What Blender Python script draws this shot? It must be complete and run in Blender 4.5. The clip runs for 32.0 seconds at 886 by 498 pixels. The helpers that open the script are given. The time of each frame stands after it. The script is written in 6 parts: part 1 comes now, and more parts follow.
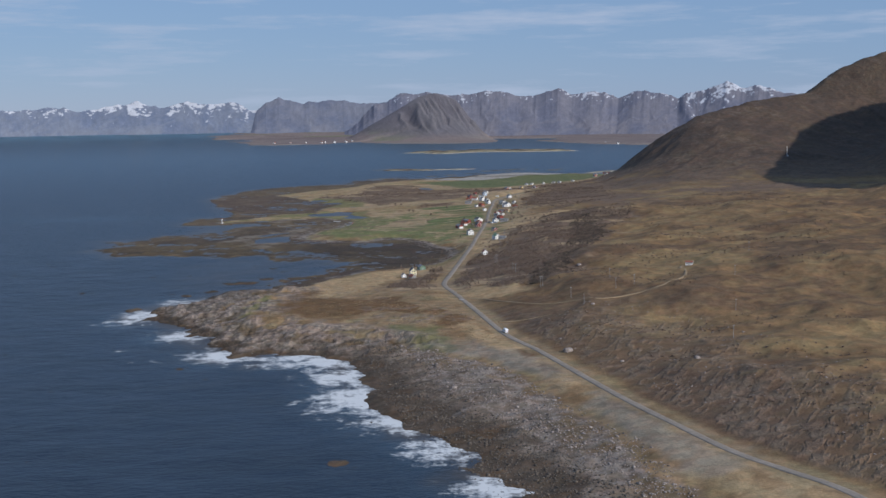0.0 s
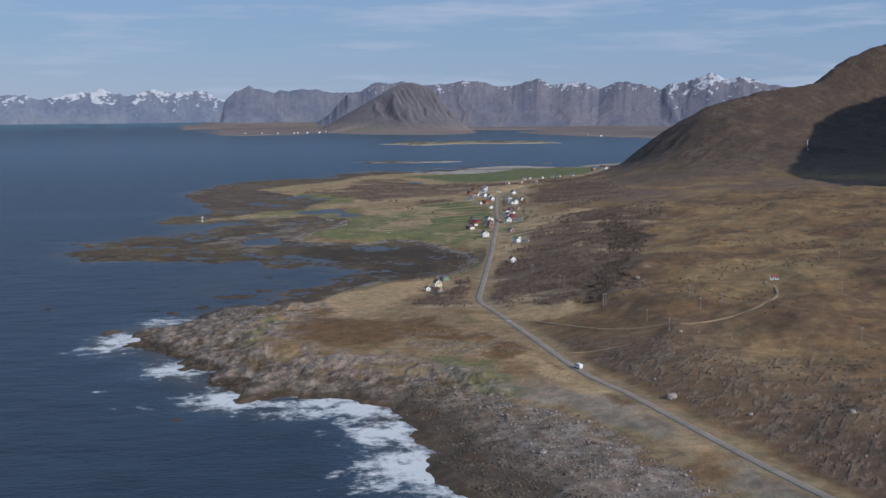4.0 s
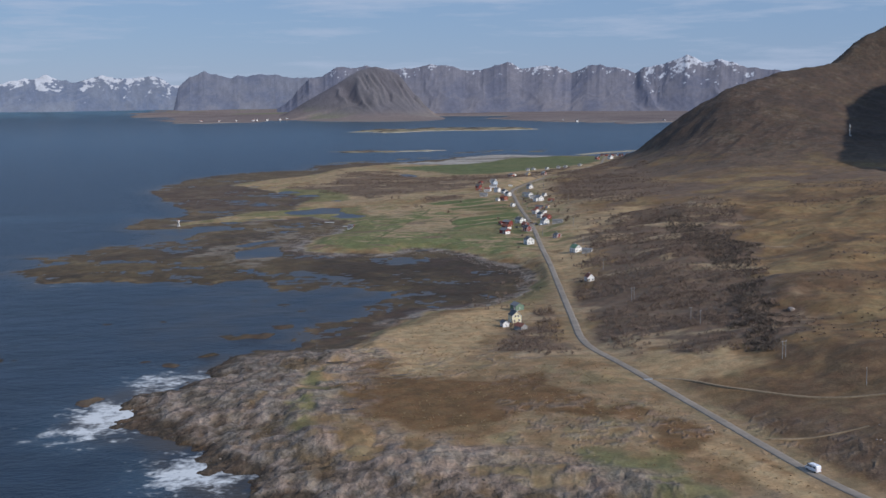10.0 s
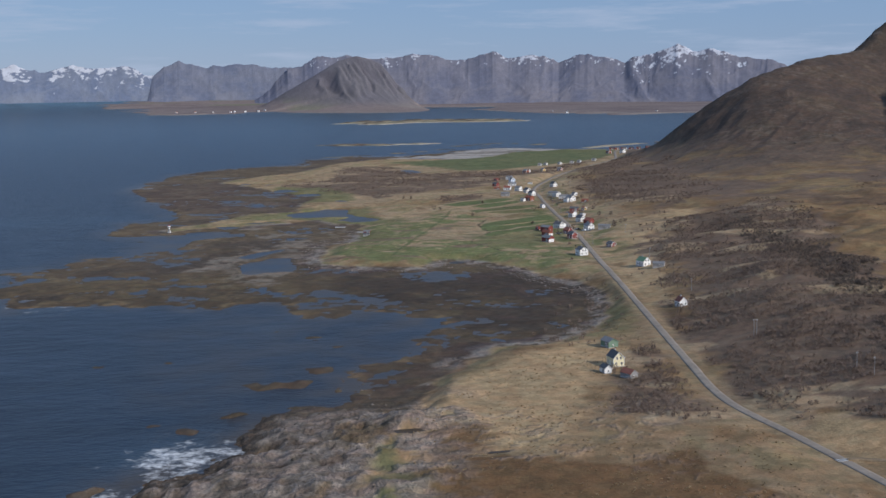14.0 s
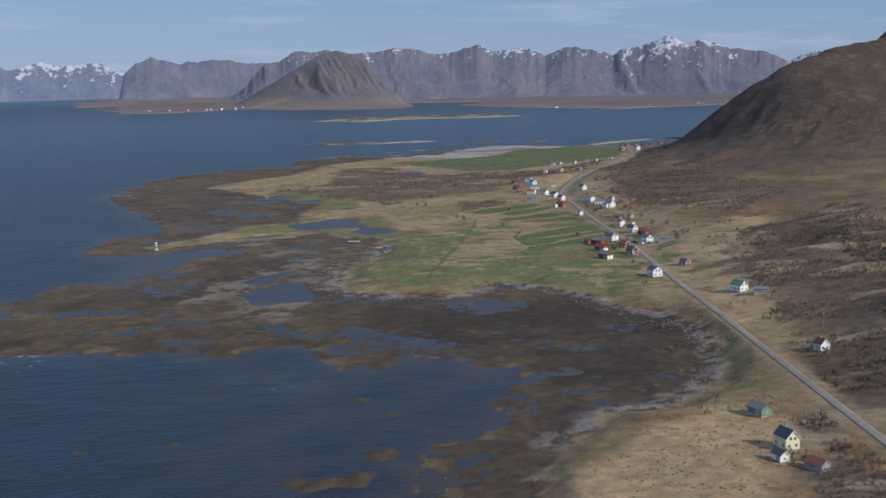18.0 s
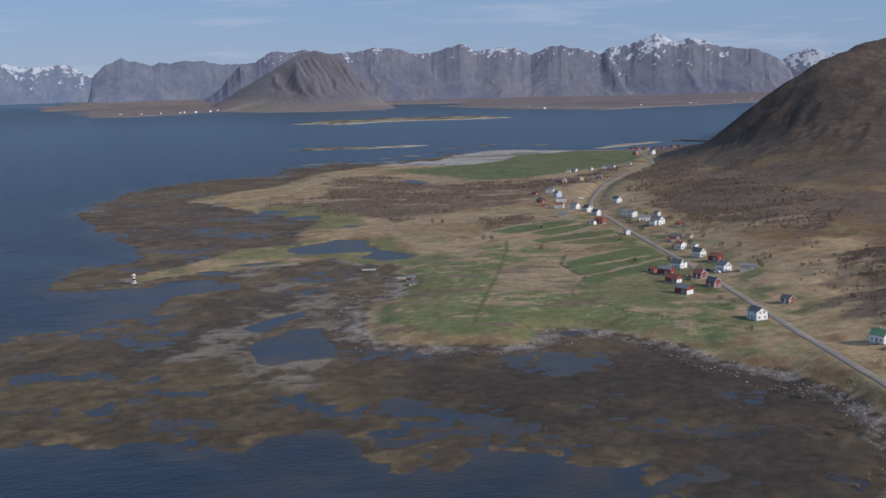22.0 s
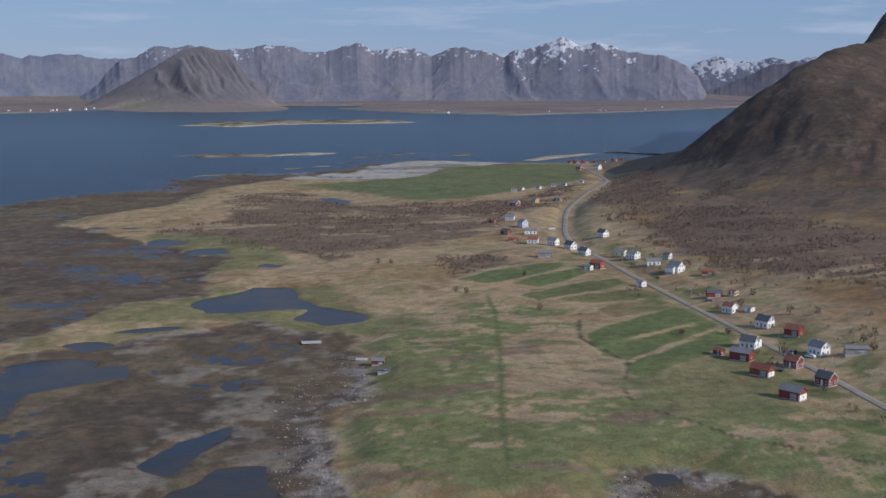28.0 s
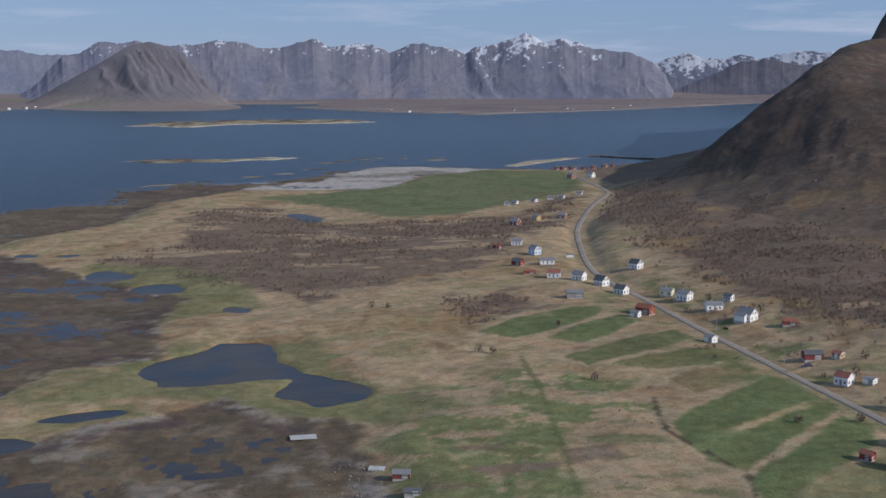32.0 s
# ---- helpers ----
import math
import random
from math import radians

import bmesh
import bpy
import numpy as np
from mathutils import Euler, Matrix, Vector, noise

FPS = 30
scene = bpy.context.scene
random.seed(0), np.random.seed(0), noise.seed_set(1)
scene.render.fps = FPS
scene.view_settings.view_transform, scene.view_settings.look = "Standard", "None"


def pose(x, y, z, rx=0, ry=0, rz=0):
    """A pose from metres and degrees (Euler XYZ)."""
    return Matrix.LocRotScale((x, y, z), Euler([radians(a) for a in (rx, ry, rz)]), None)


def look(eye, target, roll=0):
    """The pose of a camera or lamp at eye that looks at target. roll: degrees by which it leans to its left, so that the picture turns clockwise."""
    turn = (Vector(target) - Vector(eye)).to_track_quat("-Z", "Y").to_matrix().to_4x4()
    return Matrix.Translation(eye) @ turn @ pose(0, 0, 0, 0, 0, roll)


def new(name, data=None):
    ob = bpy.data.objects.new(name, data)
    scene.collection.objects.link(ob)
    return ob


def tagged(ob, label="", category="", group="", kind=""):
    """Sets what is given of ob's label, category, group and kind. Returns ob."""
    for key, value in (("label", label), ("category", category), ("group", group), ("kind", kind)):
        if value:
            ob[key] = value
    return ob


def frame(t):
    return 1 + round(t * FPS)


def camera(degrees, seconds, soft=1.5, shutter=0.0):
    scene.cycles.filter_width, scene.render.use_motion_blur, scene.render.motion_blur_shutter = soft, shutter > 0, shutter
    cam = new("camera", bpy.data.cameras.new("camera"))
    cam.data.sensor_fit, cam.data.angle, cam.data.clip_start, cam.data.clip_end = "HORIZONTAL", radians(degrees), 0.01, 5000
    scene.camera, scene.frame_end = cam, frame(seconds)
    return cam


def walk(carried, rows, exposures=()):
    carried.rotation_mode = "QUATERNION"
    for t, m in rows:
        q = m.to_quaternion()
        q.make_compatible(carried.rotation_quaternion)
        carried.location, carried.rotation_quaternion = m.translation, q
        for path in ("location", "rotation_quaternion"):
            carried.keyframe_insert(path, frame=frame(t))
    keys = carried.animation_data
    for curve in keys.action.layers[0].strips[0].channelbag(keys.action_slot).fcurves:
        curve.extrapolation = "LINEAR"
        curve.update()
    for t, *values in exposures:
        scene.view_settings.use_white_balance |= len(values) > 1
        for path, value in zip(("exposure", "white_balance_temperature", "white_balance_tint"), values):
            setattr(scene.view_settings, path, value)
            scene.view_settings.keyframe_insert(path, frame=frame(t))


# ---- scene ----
cam = camera(40.2, 32.0)
ROWS = [
    (0.0, look((0.00, 0.00, 143.75), (93.01, 988.87, 27.63), -0.745)),
    (1.0, look((-8.15, 38.11, 142.69), (92.60, 1026.01, 24.76), -0.577)),
    (2.0, look((-16.58, 75.50, 141.61), (91.48, 1062.39, 21.80), -0.488)),
    (2.5, look((-20.56, 93.83, 140.88), (91.23, 1080.20, 20.17), -0.403)),
    (4.5, look((-37.09, 164.55, 139.21), (89.54, 1148.65, 14.65), -0.392)),
    (5.0, look((-41.37, 182.34, 138.92), (89.29, 1165.75, 13.07), -0.421)),
    (6.0, look((-49.04, 217.60, 138.03), (88.56, 1199.82, 10.30), -0.423)),
    (7.0, look((-56.61, 252.80, 137.06), (88.12, 1233.78, 7.72), -0.485)),
    (8.0, look((-63.67, 288.14, 136.24), (87.90, 1267.82, 4.85), -0.579)),
    (9.0, look((-70.02, 323.45, 135.10), (87.85, 1301.91, 2.11), -0.630)),
    (10.0, look((-76.48, 358.86, 134.17), (87.74, 1336.04, -0.56), -0.659)),
    (11.0, look((-82.67, 395.09, 133.21), (87.96, 1370.88, -3.59), -0.628)),
    (12.0, look((-89.15, 431.36, 132.12), (87.62, 1405.81, -6.39), -0.573)),
    (13.0, look((-95.16, 466.62, 131.53), (86.93, 1439.83, -8.88), -0.595)),
    (14.0, look((-100.61, 501.04, 130.86), (86.89, 1472.97, -11.23), -0.677)),
    (14.5, look((-103.24, 518.32, 130.45), (86.86, 1489.63, -12.45), -0.767)),
    (16.5, look((-111.70, 591.32, 128.42), (89.86, 1559.99, -16.69), -0.956)),
    (17.0, look((-113.30, 609.60, 128.13), (90.82, 1577.70, -17.21), -1.098)),
    (18.0, look((-116.11, 645.89, 127.18), (93.38, 1612.76, -18.67), -1.149)),
    (19.0, look((-118.55, 682.62, 126.34), (96.82, 1648.22, -19.33), -1.286)),
    (20.0, look((-120.25, 719.32, 125.96), (100.52, 1683.68, -19.93), -1.402)),
    (21.0, look((-121.57, 755.71, 125.63), (104.68, 1718.74, -20.60), -1.492)),
    (22.0, look((-122.34, 791.91, 125.34), (109.31, 1753.76, -20.22), -1.430)),
    (23.0, look((-122.20, 828.60, 125.17), (117.86, 1788.58, -19.08), -1.255)),
    (24.0, look((-121.30, 865.54, 124.76), (135.02, 1821.47, -18.41), -0.989)),
    (25.0, look((-119.74, 902.08, 124.58), (153.04, 1853.45, -18.56), -0.809)),
    (25.5, look((-118.81, 920.24, 124.27), (162.05, 1869.26, -18.82), -0.724)),
    (27.5, look((-112.70, 995.85, 123.16), (203.47, 1933.45, -21.55), -0.226)),
    (28.0, look((-111.15, 1014.11, 123.27), (214.43, 1948.40, -21.93), -0.142)),
    (29.0, look((-107.51, 1050.19, 123.68), (234.75, 1978.31, -22.81), 0.016)),
    (30.0, look((-103.11, 1086.34, 124.32), (252.21, 2009.34, -23.41), -0.023)),
    (31.0, look((-97.83, 1122.45, 124.74), (262.30, 2043.57, -23.02), -0.010)),
    (32.0, look((-91.61, 1158.53, 124.73), (271.85, 2078.31, -23.26), -0.090)),
]
walk(cam, ROWS, [(0.0, 0.0, 6000, 13), (32.0, 0.0, 6000, 15)])

# ---- daylight ----
SUN_AZ, SUN_EL = 138, 29
sun = new("sun", bpy.data.lights.new("sun", "SUN"))
sun.data.energy, sun.data.angle, sun.data.color = 3.35, radians(0.6), (1.0, 0.925, 0.81)
sun.matrix_world = look((math.sin(radians(SUN_AZ)) * 900, math.cos(radians(SUN_AZ)) * 900, 900 * math.tan(radians(SUN_EL))), (0, 0, 0))


def sky_world():
    w = bpy.data.worlds.new("sky")
    scene.world = w
    w.use_nodes = True
    n, ln = w.node_tree.nodes, w.node_tree.links
    n.clear()
    sky = n.new("ShaderNodeTexSky")
    sky.sky_type, sky.sun_disc, sky.sun_elevation, sky.sun_rotation = "NISHITA", False, radians(SUN_EL), radians(SUN_AZ)
    sky.altitude, sky.air_density, sky.dust_density, sky.ozone_density = 0, 1.0, 0.0, 3.0
    co = n.new("ShaderNodeTexCoord")
    mp = n.new("ShaderNodeMapping")
    mp.inputs["Scale"].default_value = (2.6, 2.6, 24)
    cl = n.new("ShaderNodeTexNoise")
    cl.inputs["Scale"].default_value, cl.inputs["Detail"].default_value, cl.inputs["Roughness"].default_value = 2.0, 8, 0.62
    rp = n.new("ShaderNodeValToRGB")
    rp.color_ramp.elements[0].position, rp.color_ramp.elements[1].position = 0.50, 0.68
    rp.color_ramp.elements[1].color = (0.85, 0.85, 0.85, 1)
    hz = n.new("ShaderNodeMixRGB")
    hz.inputs[0].default_value, hz.inputs[2].default_value = 0.78, (2.35, 3.7, 5.9, 1)
    mx = n.new("ShaderNodeMixRGB")
    mx.inputs[2].default_value = (4.9, 5.7, 6.9, 1)
    bg = n.new("ShaderNodeBackground")
    bg.inputs["Strength"].default_value = SKY
    out = n.new("ShaderNodeOutputWorld")
    ln.new(co.outputs["Generated"], mp.inputs["Vector"])
    ln.new(mp.outputs["Vector"], cl.inputs["Vector"])
    ln.new(cl.outputs[0], rp.inputs[0])
    ln.new(rp.outputs[0], mx.inputs[0])
    ln.new(sky.outputs[0], hz.inputs[1])
    ln.new(hz.outputs[0], mx.inputs[1])
    ln.new(mx.outputs[0], bg.inputs["Color"])
    ln.new(bg.outputs[0], out.inputs[0])


SKY = 0.085
sky_world()

# ---- materials ----


def start_mat(name):
    m = bpy.data.materials.new(name)
    m.use_nodes = True
    n = m.node_tree.nodes
    return m, n, m.node_tree.links, n["Principled BSDF"]


def add_noise(n, ln, size, detail=5, coords="Object", stretch=None):
    co = n.new("ShaderNodeTexCoord")
    tx = n.new("ShaderNodeTexNoise")
    tx.inputs["Scale"].default_value, tx.inputs["Detail"].default_value = 1.0 / size, detail
    tx.inputs["Roughness"].default_value = 0.6
    if stretch:
        mp = n.new("ShaderNodeMapping")
        mp.inputs["Scale"].default_value = stretch
        ln.new(co.outputs[coords], mp.inputs["Vector"])
        ln.new(mp.outputs["Vector"], tx.inputs["Vector"])
    else:
        ln.new(co.outputs[coords], tx.inputs["Vector"])
    return tx


def ramp(n, ln, source, a, b, lo, hi):
    r = n.new("ShaderNodeMapRange")
    r.inputs["From Min"].default_value, r.inputs["From Max"].default_value = a, b
    r.inputs["To Min"].default_value, r.inputs["To Max"].default_value = lo, hi
    ln.new(source, r.inputs["Value"])
    return r.outputs[0]


def times(n, ln, col, value):
    v = n.new("ShaderNodeVectorMath")
    v.operation = "SCALE"
    ln.new(col, v.inputs[0])
    ln.new(value, v.inputs["Scale"])
    return v.outputs[0]


def relief_bump(n, ln, bsdf, source, strength, depth):
    b = n.new("ShaderNodeBump")
    b.inputs["Strength"].default_value, b.inputs["Distance"].default_value = strength, depth
    ln.new(source, b.inputs["Height"])
    ln.new(b.outputs[0], bsdf.inputs["Normal"])


def cover_mat(name, grain, patch, rough=0.95, contrast=0.45, depth=0.5):
    """Ground whose cover is carried by the mesh, broken up by patches and grain."""
    m, n, ln, bsdf = start_mat(name)
    at = n.new("ShaderNodeAttribute")
    at.attribute_name = "cover"
    fine, broad, mid, warm = add_noise(n, ln, grain, 6), add_noise(n, ln, patch, 6), add_noise(n, ln, grain * 5, 8), add_noise(n, ln, grain * 8, 8)
    c = times(n, ln, at.outputs["Color"], ramp(n, ln, fine.outputs[0], 0.3, 0.7, 1.1 - contrast, 1.1 + contrast))
    c = times(n, ln, c, ramp(n, ln, broad.outputs[0], 0.3, 0.7, 0.82, 1.18))
    c = times(n, ln, c, ramp(n, ln, mid.outputs[0], 0.43, 0.57, 0.87, 1.13))
    # drier and greener tufts side by side
    hue = n.new("ShaderNodeMixRGB")
    hue.inputs[1].default_value, hue.inputs[2].default_value = (0.98, 1.0, 0.95, 1), (1.07, 1.0, 0.92, 1)
    ln.new(ramp(n, ln, warm.outputs[0], 0.44, 0.56, 0, 1), hue.inputs[0])
    mul = n.new("ShaderNodeVectorMath")
    mul.operation = "MULTIPLY"
    ln.new(c, mul.inputs[0])
    ln.new(hue.outputs[0], mul.inputs[1])
    c = mul.outputs[0]
    # bare rock: dark joints, pale faces and ledges
    st = n.new("ShaderNodeAttribute")
    st.attribute_name = "stone"
    joint, ledge = add_noise(n, ln, 5.0, 10, stretch=(1.1, 0.85, 1.0)), n.new("ShaderNodeTexVoronoi")
    co = n.new("ShaderNodeTexCoord")
    ledge.inputs["Scale"].default_value = 0.42
    ln.new(co.outputs["Object"], ledge.inputs["Vector"])
    face = n.new("ShaderNodeMath")
    face.operation = "MULTIPLY"
    ln.new(ramp(n, ln, joint.outputs[0], 0.38, 0.62, 0.74, 1.28), face.inputs[0])
    ln.new(ramp(n, ln, ledge.outputs["Color"], 0, 1, 0.78, 1.25), face.inputs[1])
    part_of = n.new("ShaderNodeMix")
    part_of.inputs[2].default_value = 1.0
    ln.new(st.outputs["Fac"], part_of.inputs[0])
    ln.new(face.outputs[0], part_of.inputs[3])
    c = times(n, ln, c, part_of.outputs[0])
    ln.new(c, bsdf.inputs["Base Color"])
    bsdf.inputs["Roughness"].default_value = rough
    bsdf.inputs["Specular IOR Level"].default_value = 0.15
    relief_of = n.new("ShaderNodeMath")
    relief_of.operation = "MULTIPLY_ADD"
    ln.new(st.outputs["Fac"], relief_of.inputs[0])
    ln.new(ramp(n, ln, joint.outputs[0], 0.3, 0.7, 0, 6), relief_of.inputs[1])
    add = n.new("ShaderNodeMath")
    ln.new(fine.outputs[0], add.inputs[0])
    ln.new(mid.outputs[0], add.inputs[1])
    ln.new(add.outputs[0], relief_of.inputs[2])
    relief_bump(n, ln, bsdf, relief_of.outputs[0], 0.8, depth)
    return m


def plain_mat(name, color, rough=0.7, var=0.12, size=0.8, depth=0.01, metal=0.0, stretch=None, per_piece=0.0):
    m, n, ln, bsdf = start_mat(name)
    rgb = n.new("ShaderNodeRGB")
    rgb.outputs[0].default_value = (*color, 1)
    a, b = add_noise(n, ln, size, 5, stretch=stretch), add_noise(n, ln, size * 6, 3)
    c = times(n, ln, rgb.outputs[0], ramp(n, ln, a.outputs[0], 0.3, 0.7, 1 - var, 1 + var))
    c = times(n, ln, c, ramp(n, ln, b.outputs[0], 0.3, 0.7, 1 - var, 1 + var))
    if per_piece:
        g = n.new("ShaderNodeNewGeometry")
        c = times(n, ln, c, ramp(n, ln, g.outputs["Random Per Island"], 0, 1, 1 - per_piece, 1 + per_piece))
    ln.new(c, bsdf.inputs["Base Color"])
    bsdf.inputs["Roughness"].default_value, bsdf.inputs["Metallic"].default_value = rough, metal
    if rough > 0.84:
        bsdf.inputs["Specular IOR Level"].default_value = 0.15
    if depth:
        relief_bump(n, ln, bsdf, a.outputs[0], 0.6, depth)
    return m


def water_mat():
    m, n, ln, bsdf = start_mat("sea_water")
    at = n.new("ShaderNodeAttribute")
    at.attribute_name = "cover"
    sep = n.new("ShaderNodeSeparateColor")
    ln.new(at.outputs["Color"], sep.inputs[0])
    fo, sp, lace = add_noise(n, ln, 9, 9), add_noise(n, ln, 55, 7, stretch=(1, 2.2, 1)), add_noise(n, ln, 2.2, 6)
    # foam: carried by the sheet, torn up by noise; far out only scattered caps
    ad = n.new("ShaderNodeMath")
    ln.new(sep.outputs[0], ad.inputs[0])
    ln.new(ramp(n, ln, fo.outputs[0], 0.3, 0.7, -1.25, 0.10), ad.inputs[1])
    torn = n.new("ShaderNodeMath")
    ln.new(ad.outputs[0], torn.inputs[0])
    ln.new(ramp(n, ln, lace.outputs[0], 0.3, 0.7, -0.45, 0.25), torn.inputs[1])
    foam = ramp(n, ln, torn.outputs[0], 0.28, 1.05, 0, 0.92)
    cap = add_noise(n, ln, 5, 4, stretch=(1, 2.8, 1))
    spot = n.new("ShaderNodeMath")
    spot.operation = "MULTIPLY"
    ln.new(ramp(n, ln, cap.outputs[0], 0.85, 0.88, 0, 0.6), spot.inputs[0])
    ln.new(ramp(n, ln, sep.outputs[2], 0.5, 1.0, 0, 1), spot.inputs[1])
    caps = spot.outputs[0]
    top = n.new("ShaderNodeMath")
    top.operation = "MAXIMUM"
    ln.new(foam, top.inputs[0])
    ln.new(caps, top.inputs[1])
    # paler second colour: teal shallows, and haze painted over the far sea
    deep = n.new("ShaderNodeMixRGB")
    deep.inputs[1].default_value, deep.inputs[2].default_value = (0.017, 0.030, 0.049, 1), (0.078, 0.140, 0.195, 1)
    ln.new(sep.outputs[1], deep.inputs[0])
    shoal = n.new("ShaderNodeMixRGB")
    bed = add_noise(n, ln, 26, 7)
    kelp = n.new("ShaderNodeMixRGB")
    kelp.inputs[1].default_value, kelp.inputs[2].default_value = (0.050, 0.034, 0.018, 1), (0.020, 0.024, 0.032, 1)
    ln.new(ramp(n, ln, bed.outputs[0], 0.42, 0.60, 0, 1), kelp.inputs[0])
    ln.new(kelp.outputs[0], shoal.inputs[1])
    ln.new(ramp(n, ln, sep.outputs[2], 0, 0.5, 0, 1), shoal.inputs[0])
    ln.new(deep.outputs[0], shoal.inputs[2])
    bsdf.inputs["Specular IOR Level"].default_value = 0.36
    body = times(n, ln, shoal.outputs[0], ramp(n, ln, sp.outputs[0], 0.3, 0.7, 0.75, 1.25))
    mx = n.new("ShaderNodeMixRGB")
    ln.new(top.outputs[0], mx.inputs[0])
    ln.new(body, mx.inputs[1])
    mx.inputs[2].default_value = (0.70, 0.71, 0.70, 1)
    ln.new(mx.outputs[0], bsdf.inputs["Base Color"])
    ln.new(ramp(n, ln, top.outputs[0], 0, 1, 0.32, 0.9), bsdf.inputs["Roughness"])
    bsdf.inputs["IOR"].default_value = 1.33
    w1, w2 = add_noise(n, ln, 3.2, 5, stretch=(1, 1.6, 1)), add_noise(n, ln, 22, 4, stretch=(1, 1.8, 1))
    sm = n.new("ShaderNodeMath")
    sm.operation = "MULTIPLY_ADD"
    sm.inputs[1].default_value = 2.2
    ln.new(w2.outputs[0], sm.inputs[0])
    ln.new(w1.outputs[0], sm.inputs[2])
    relief_bump(n, ln, bsdf, sm.outputs[0], 0.55, 2.0)
    # still water in the ponds and pools
    bump = bsdf.inputs["Normal"].links[0].from_node
    ln.new(ramp(n, ln, sep.outputs[2], 0.02, 0.45, 0.06, 0.55), bump.inputs["Strength"])
    return m


GROUND = cover_mat("ground_cover", 1.1, 24, contrast=0.18, depth=0.35)
def far_rock_mat():
    """Bare mountainside, streaked down the fall line."""
    m, n, ln, bsdf = start_mat("far_rock")
    at = n.new("ShaderNodeAttribute")
    at.attribute_name = "cover"
    streak, fine = add_noise(n, ln, 16, 7, stretch=(1, 1, 0.6)), add_noise(n, ln, 4, 5)
    c = times(n, ln, at.outputs["Color"], ramp(n, ln, streak.outputs[0], 0.3, 0.7, 0.88, 1.12))
    c = times(n, ln, c, ramp(n, ln, fine.outputs[0], 0.3, 0.7, 0.9, 1.1))
    ln.new(c, bsdf.inputs["Base Color"])
    bsdf.inputs["Roughness"].default_value, bsdf.inputs["Specular IOR Level"].default_value = 0.95, 0.1
    relief_bump(n, ln, bsdf, streak.outputs[0], 0.25, 2.0)
    return m


FAR_ROCK = far_rock_mat()
ISLE = cover_mat("isle_cover", 6, 60, contrast=0.3, depth=1.0)
WATER = water_mat()
ASPHALT = plain_mat("asphalt", (0.265, 0.226, 0.184), 0.9, 0.14, 2.5, 0.01)
GRAVEL = plain_mat("gravel_track", (0.27, 0.198, 0.122), 0.95, 0.2, 1.2, 0.05)
BOULDER = plain_mat("boulder_stone", (0.235, 0.200, 0.176), 0.92, 0.3, 0.9, 0.12, per_piece=0.5)
ROCK = plain_mat("headland_rock", (0.130, 0.110, 0.092), 0.92, 0.35, 0.9, 0.12, per_piece=0.5)
WET_STONE = plain_mat("wet_stone", (0.098, 0.078, 0.058), 0.75, 0.3, 0.8, 0.1, per_piece=0.4)
TWIG = plain_mat("bare_twigs", (0.192, 0.144, 0.114), 0.95, 0.25, 3.0, 0.0, per_piece=0.35)
DARK_TWIG = plain_mat("dark_twigs", (0.130, 0.106, 0.086), 0.95, 0.25, 2.0, 0.0, per_piece=0.35)
TUSSOCK = plain_mat("dry_tussocks", (0.33, 0.245, 0.145), 0.95, 0.25, 2.0, 0.0, per_piece=0.4)
BARK = plain_mat("bark", (0.12, 0.095, 0.075), 0.95, 0.2, 0.4, 0.02)
WHITE = plain_mat("white_boards", (0.80, 0.79, 0.76), 0.6, 0.05, 0.5, 0.01, stretch=(1, 1, 6))
CREAM = plain_mat("cream_boards", (0.74, 0.66, 0.42), 0.6, 0.06, 0.5, 0.01, stretch=(1, 1, 6))
PALE_BLUE = plain_mat("pale_blue_boards", (0.52, 0.62, 0.74), 0.6, 0.06, 0.5, 0.01, stretch=(1, 1, 6))
RED = plain_mat("red_boards", (0.22, 0.048, 0.038), 0.7, 0.12, 0.5, 0.01, stretch=(6, 6, 1))
RUST = plain_mat("rust_red_boards", (0.26, 0.085, 0.05), 0.8, 0.15, 0.5, 0.01, stretch=(6, 6, 1))
YELLOW = plain_mat("ochre_boards", (0.55, 0.36, 0.10), 0.7, 0.1, 0.5, 0.01)
GREY_WOOD = plain_mat("weathered_boards", (0.30, 0.29, 0.28), 0.85, 0.2, 0.5, 0.02, stretch=(5, 5, 1))
GREEN_WOOD = plain_mat("green_boards", (0.16, 0.24, 0.17), 0.8, 0.12, 0.5, 0.01)
SLATE = plain_mat("slate_roof", (0.10, 0.10, 0.105), 0.75, 0.15, 0.5, 0.03)
GREY_ROOF = plain_mat("grey_sheet_roof", (0.20, 0.195, 0.19), 0.55, 0.12, 0.7, 0.02, stretch=(1, 8, 1))
RED_ROOF = plain_mat("red_tile_roof", (0.27, 0.10, 0.065), 0.8, 0.15, 0.5, 0.03)
GREEN_ROOF = plain_mat("green_sheet_roof", (0.14, 0.24, 0.13), 0.6, 0.1, 0.5, 0.02)
CONCRETE = plain_mat("concrete", (0.42, 0.41, 0.39), 0.9, 0.12, 0.6, 0.01)
GLASS = plain_mat("window_glass", (0.03, 0.035, 0.045), 0.08, 0.05, 1.0, 0.0)
BLACK = plain_mat("black_paint", (0.03, 0.03, 0.035), 0.6, 0.1, 0.4, 0.005)
STEEL = plain_mat("galvanised_steel", (0.5, 0.51, 0.52), 0.45, 0.1, 0.4, 0.003, metal=0.8)
VAN_PAINT = plain_mat("white_car_paint", (0.82, 0.83, 0.85), 0.28, 0.02, 1.0, 0.0)
RUBBER = plain_mat("tyre_rubber", (0.02, 0.02, 0.02), 0.9, 0.1, 0.2, 0.0)
LAMP_RED = plain_mat("red_lamp_glass", (0.4, 0.02, 0.02), 0.25, 0.05, 0.5, 0.0)
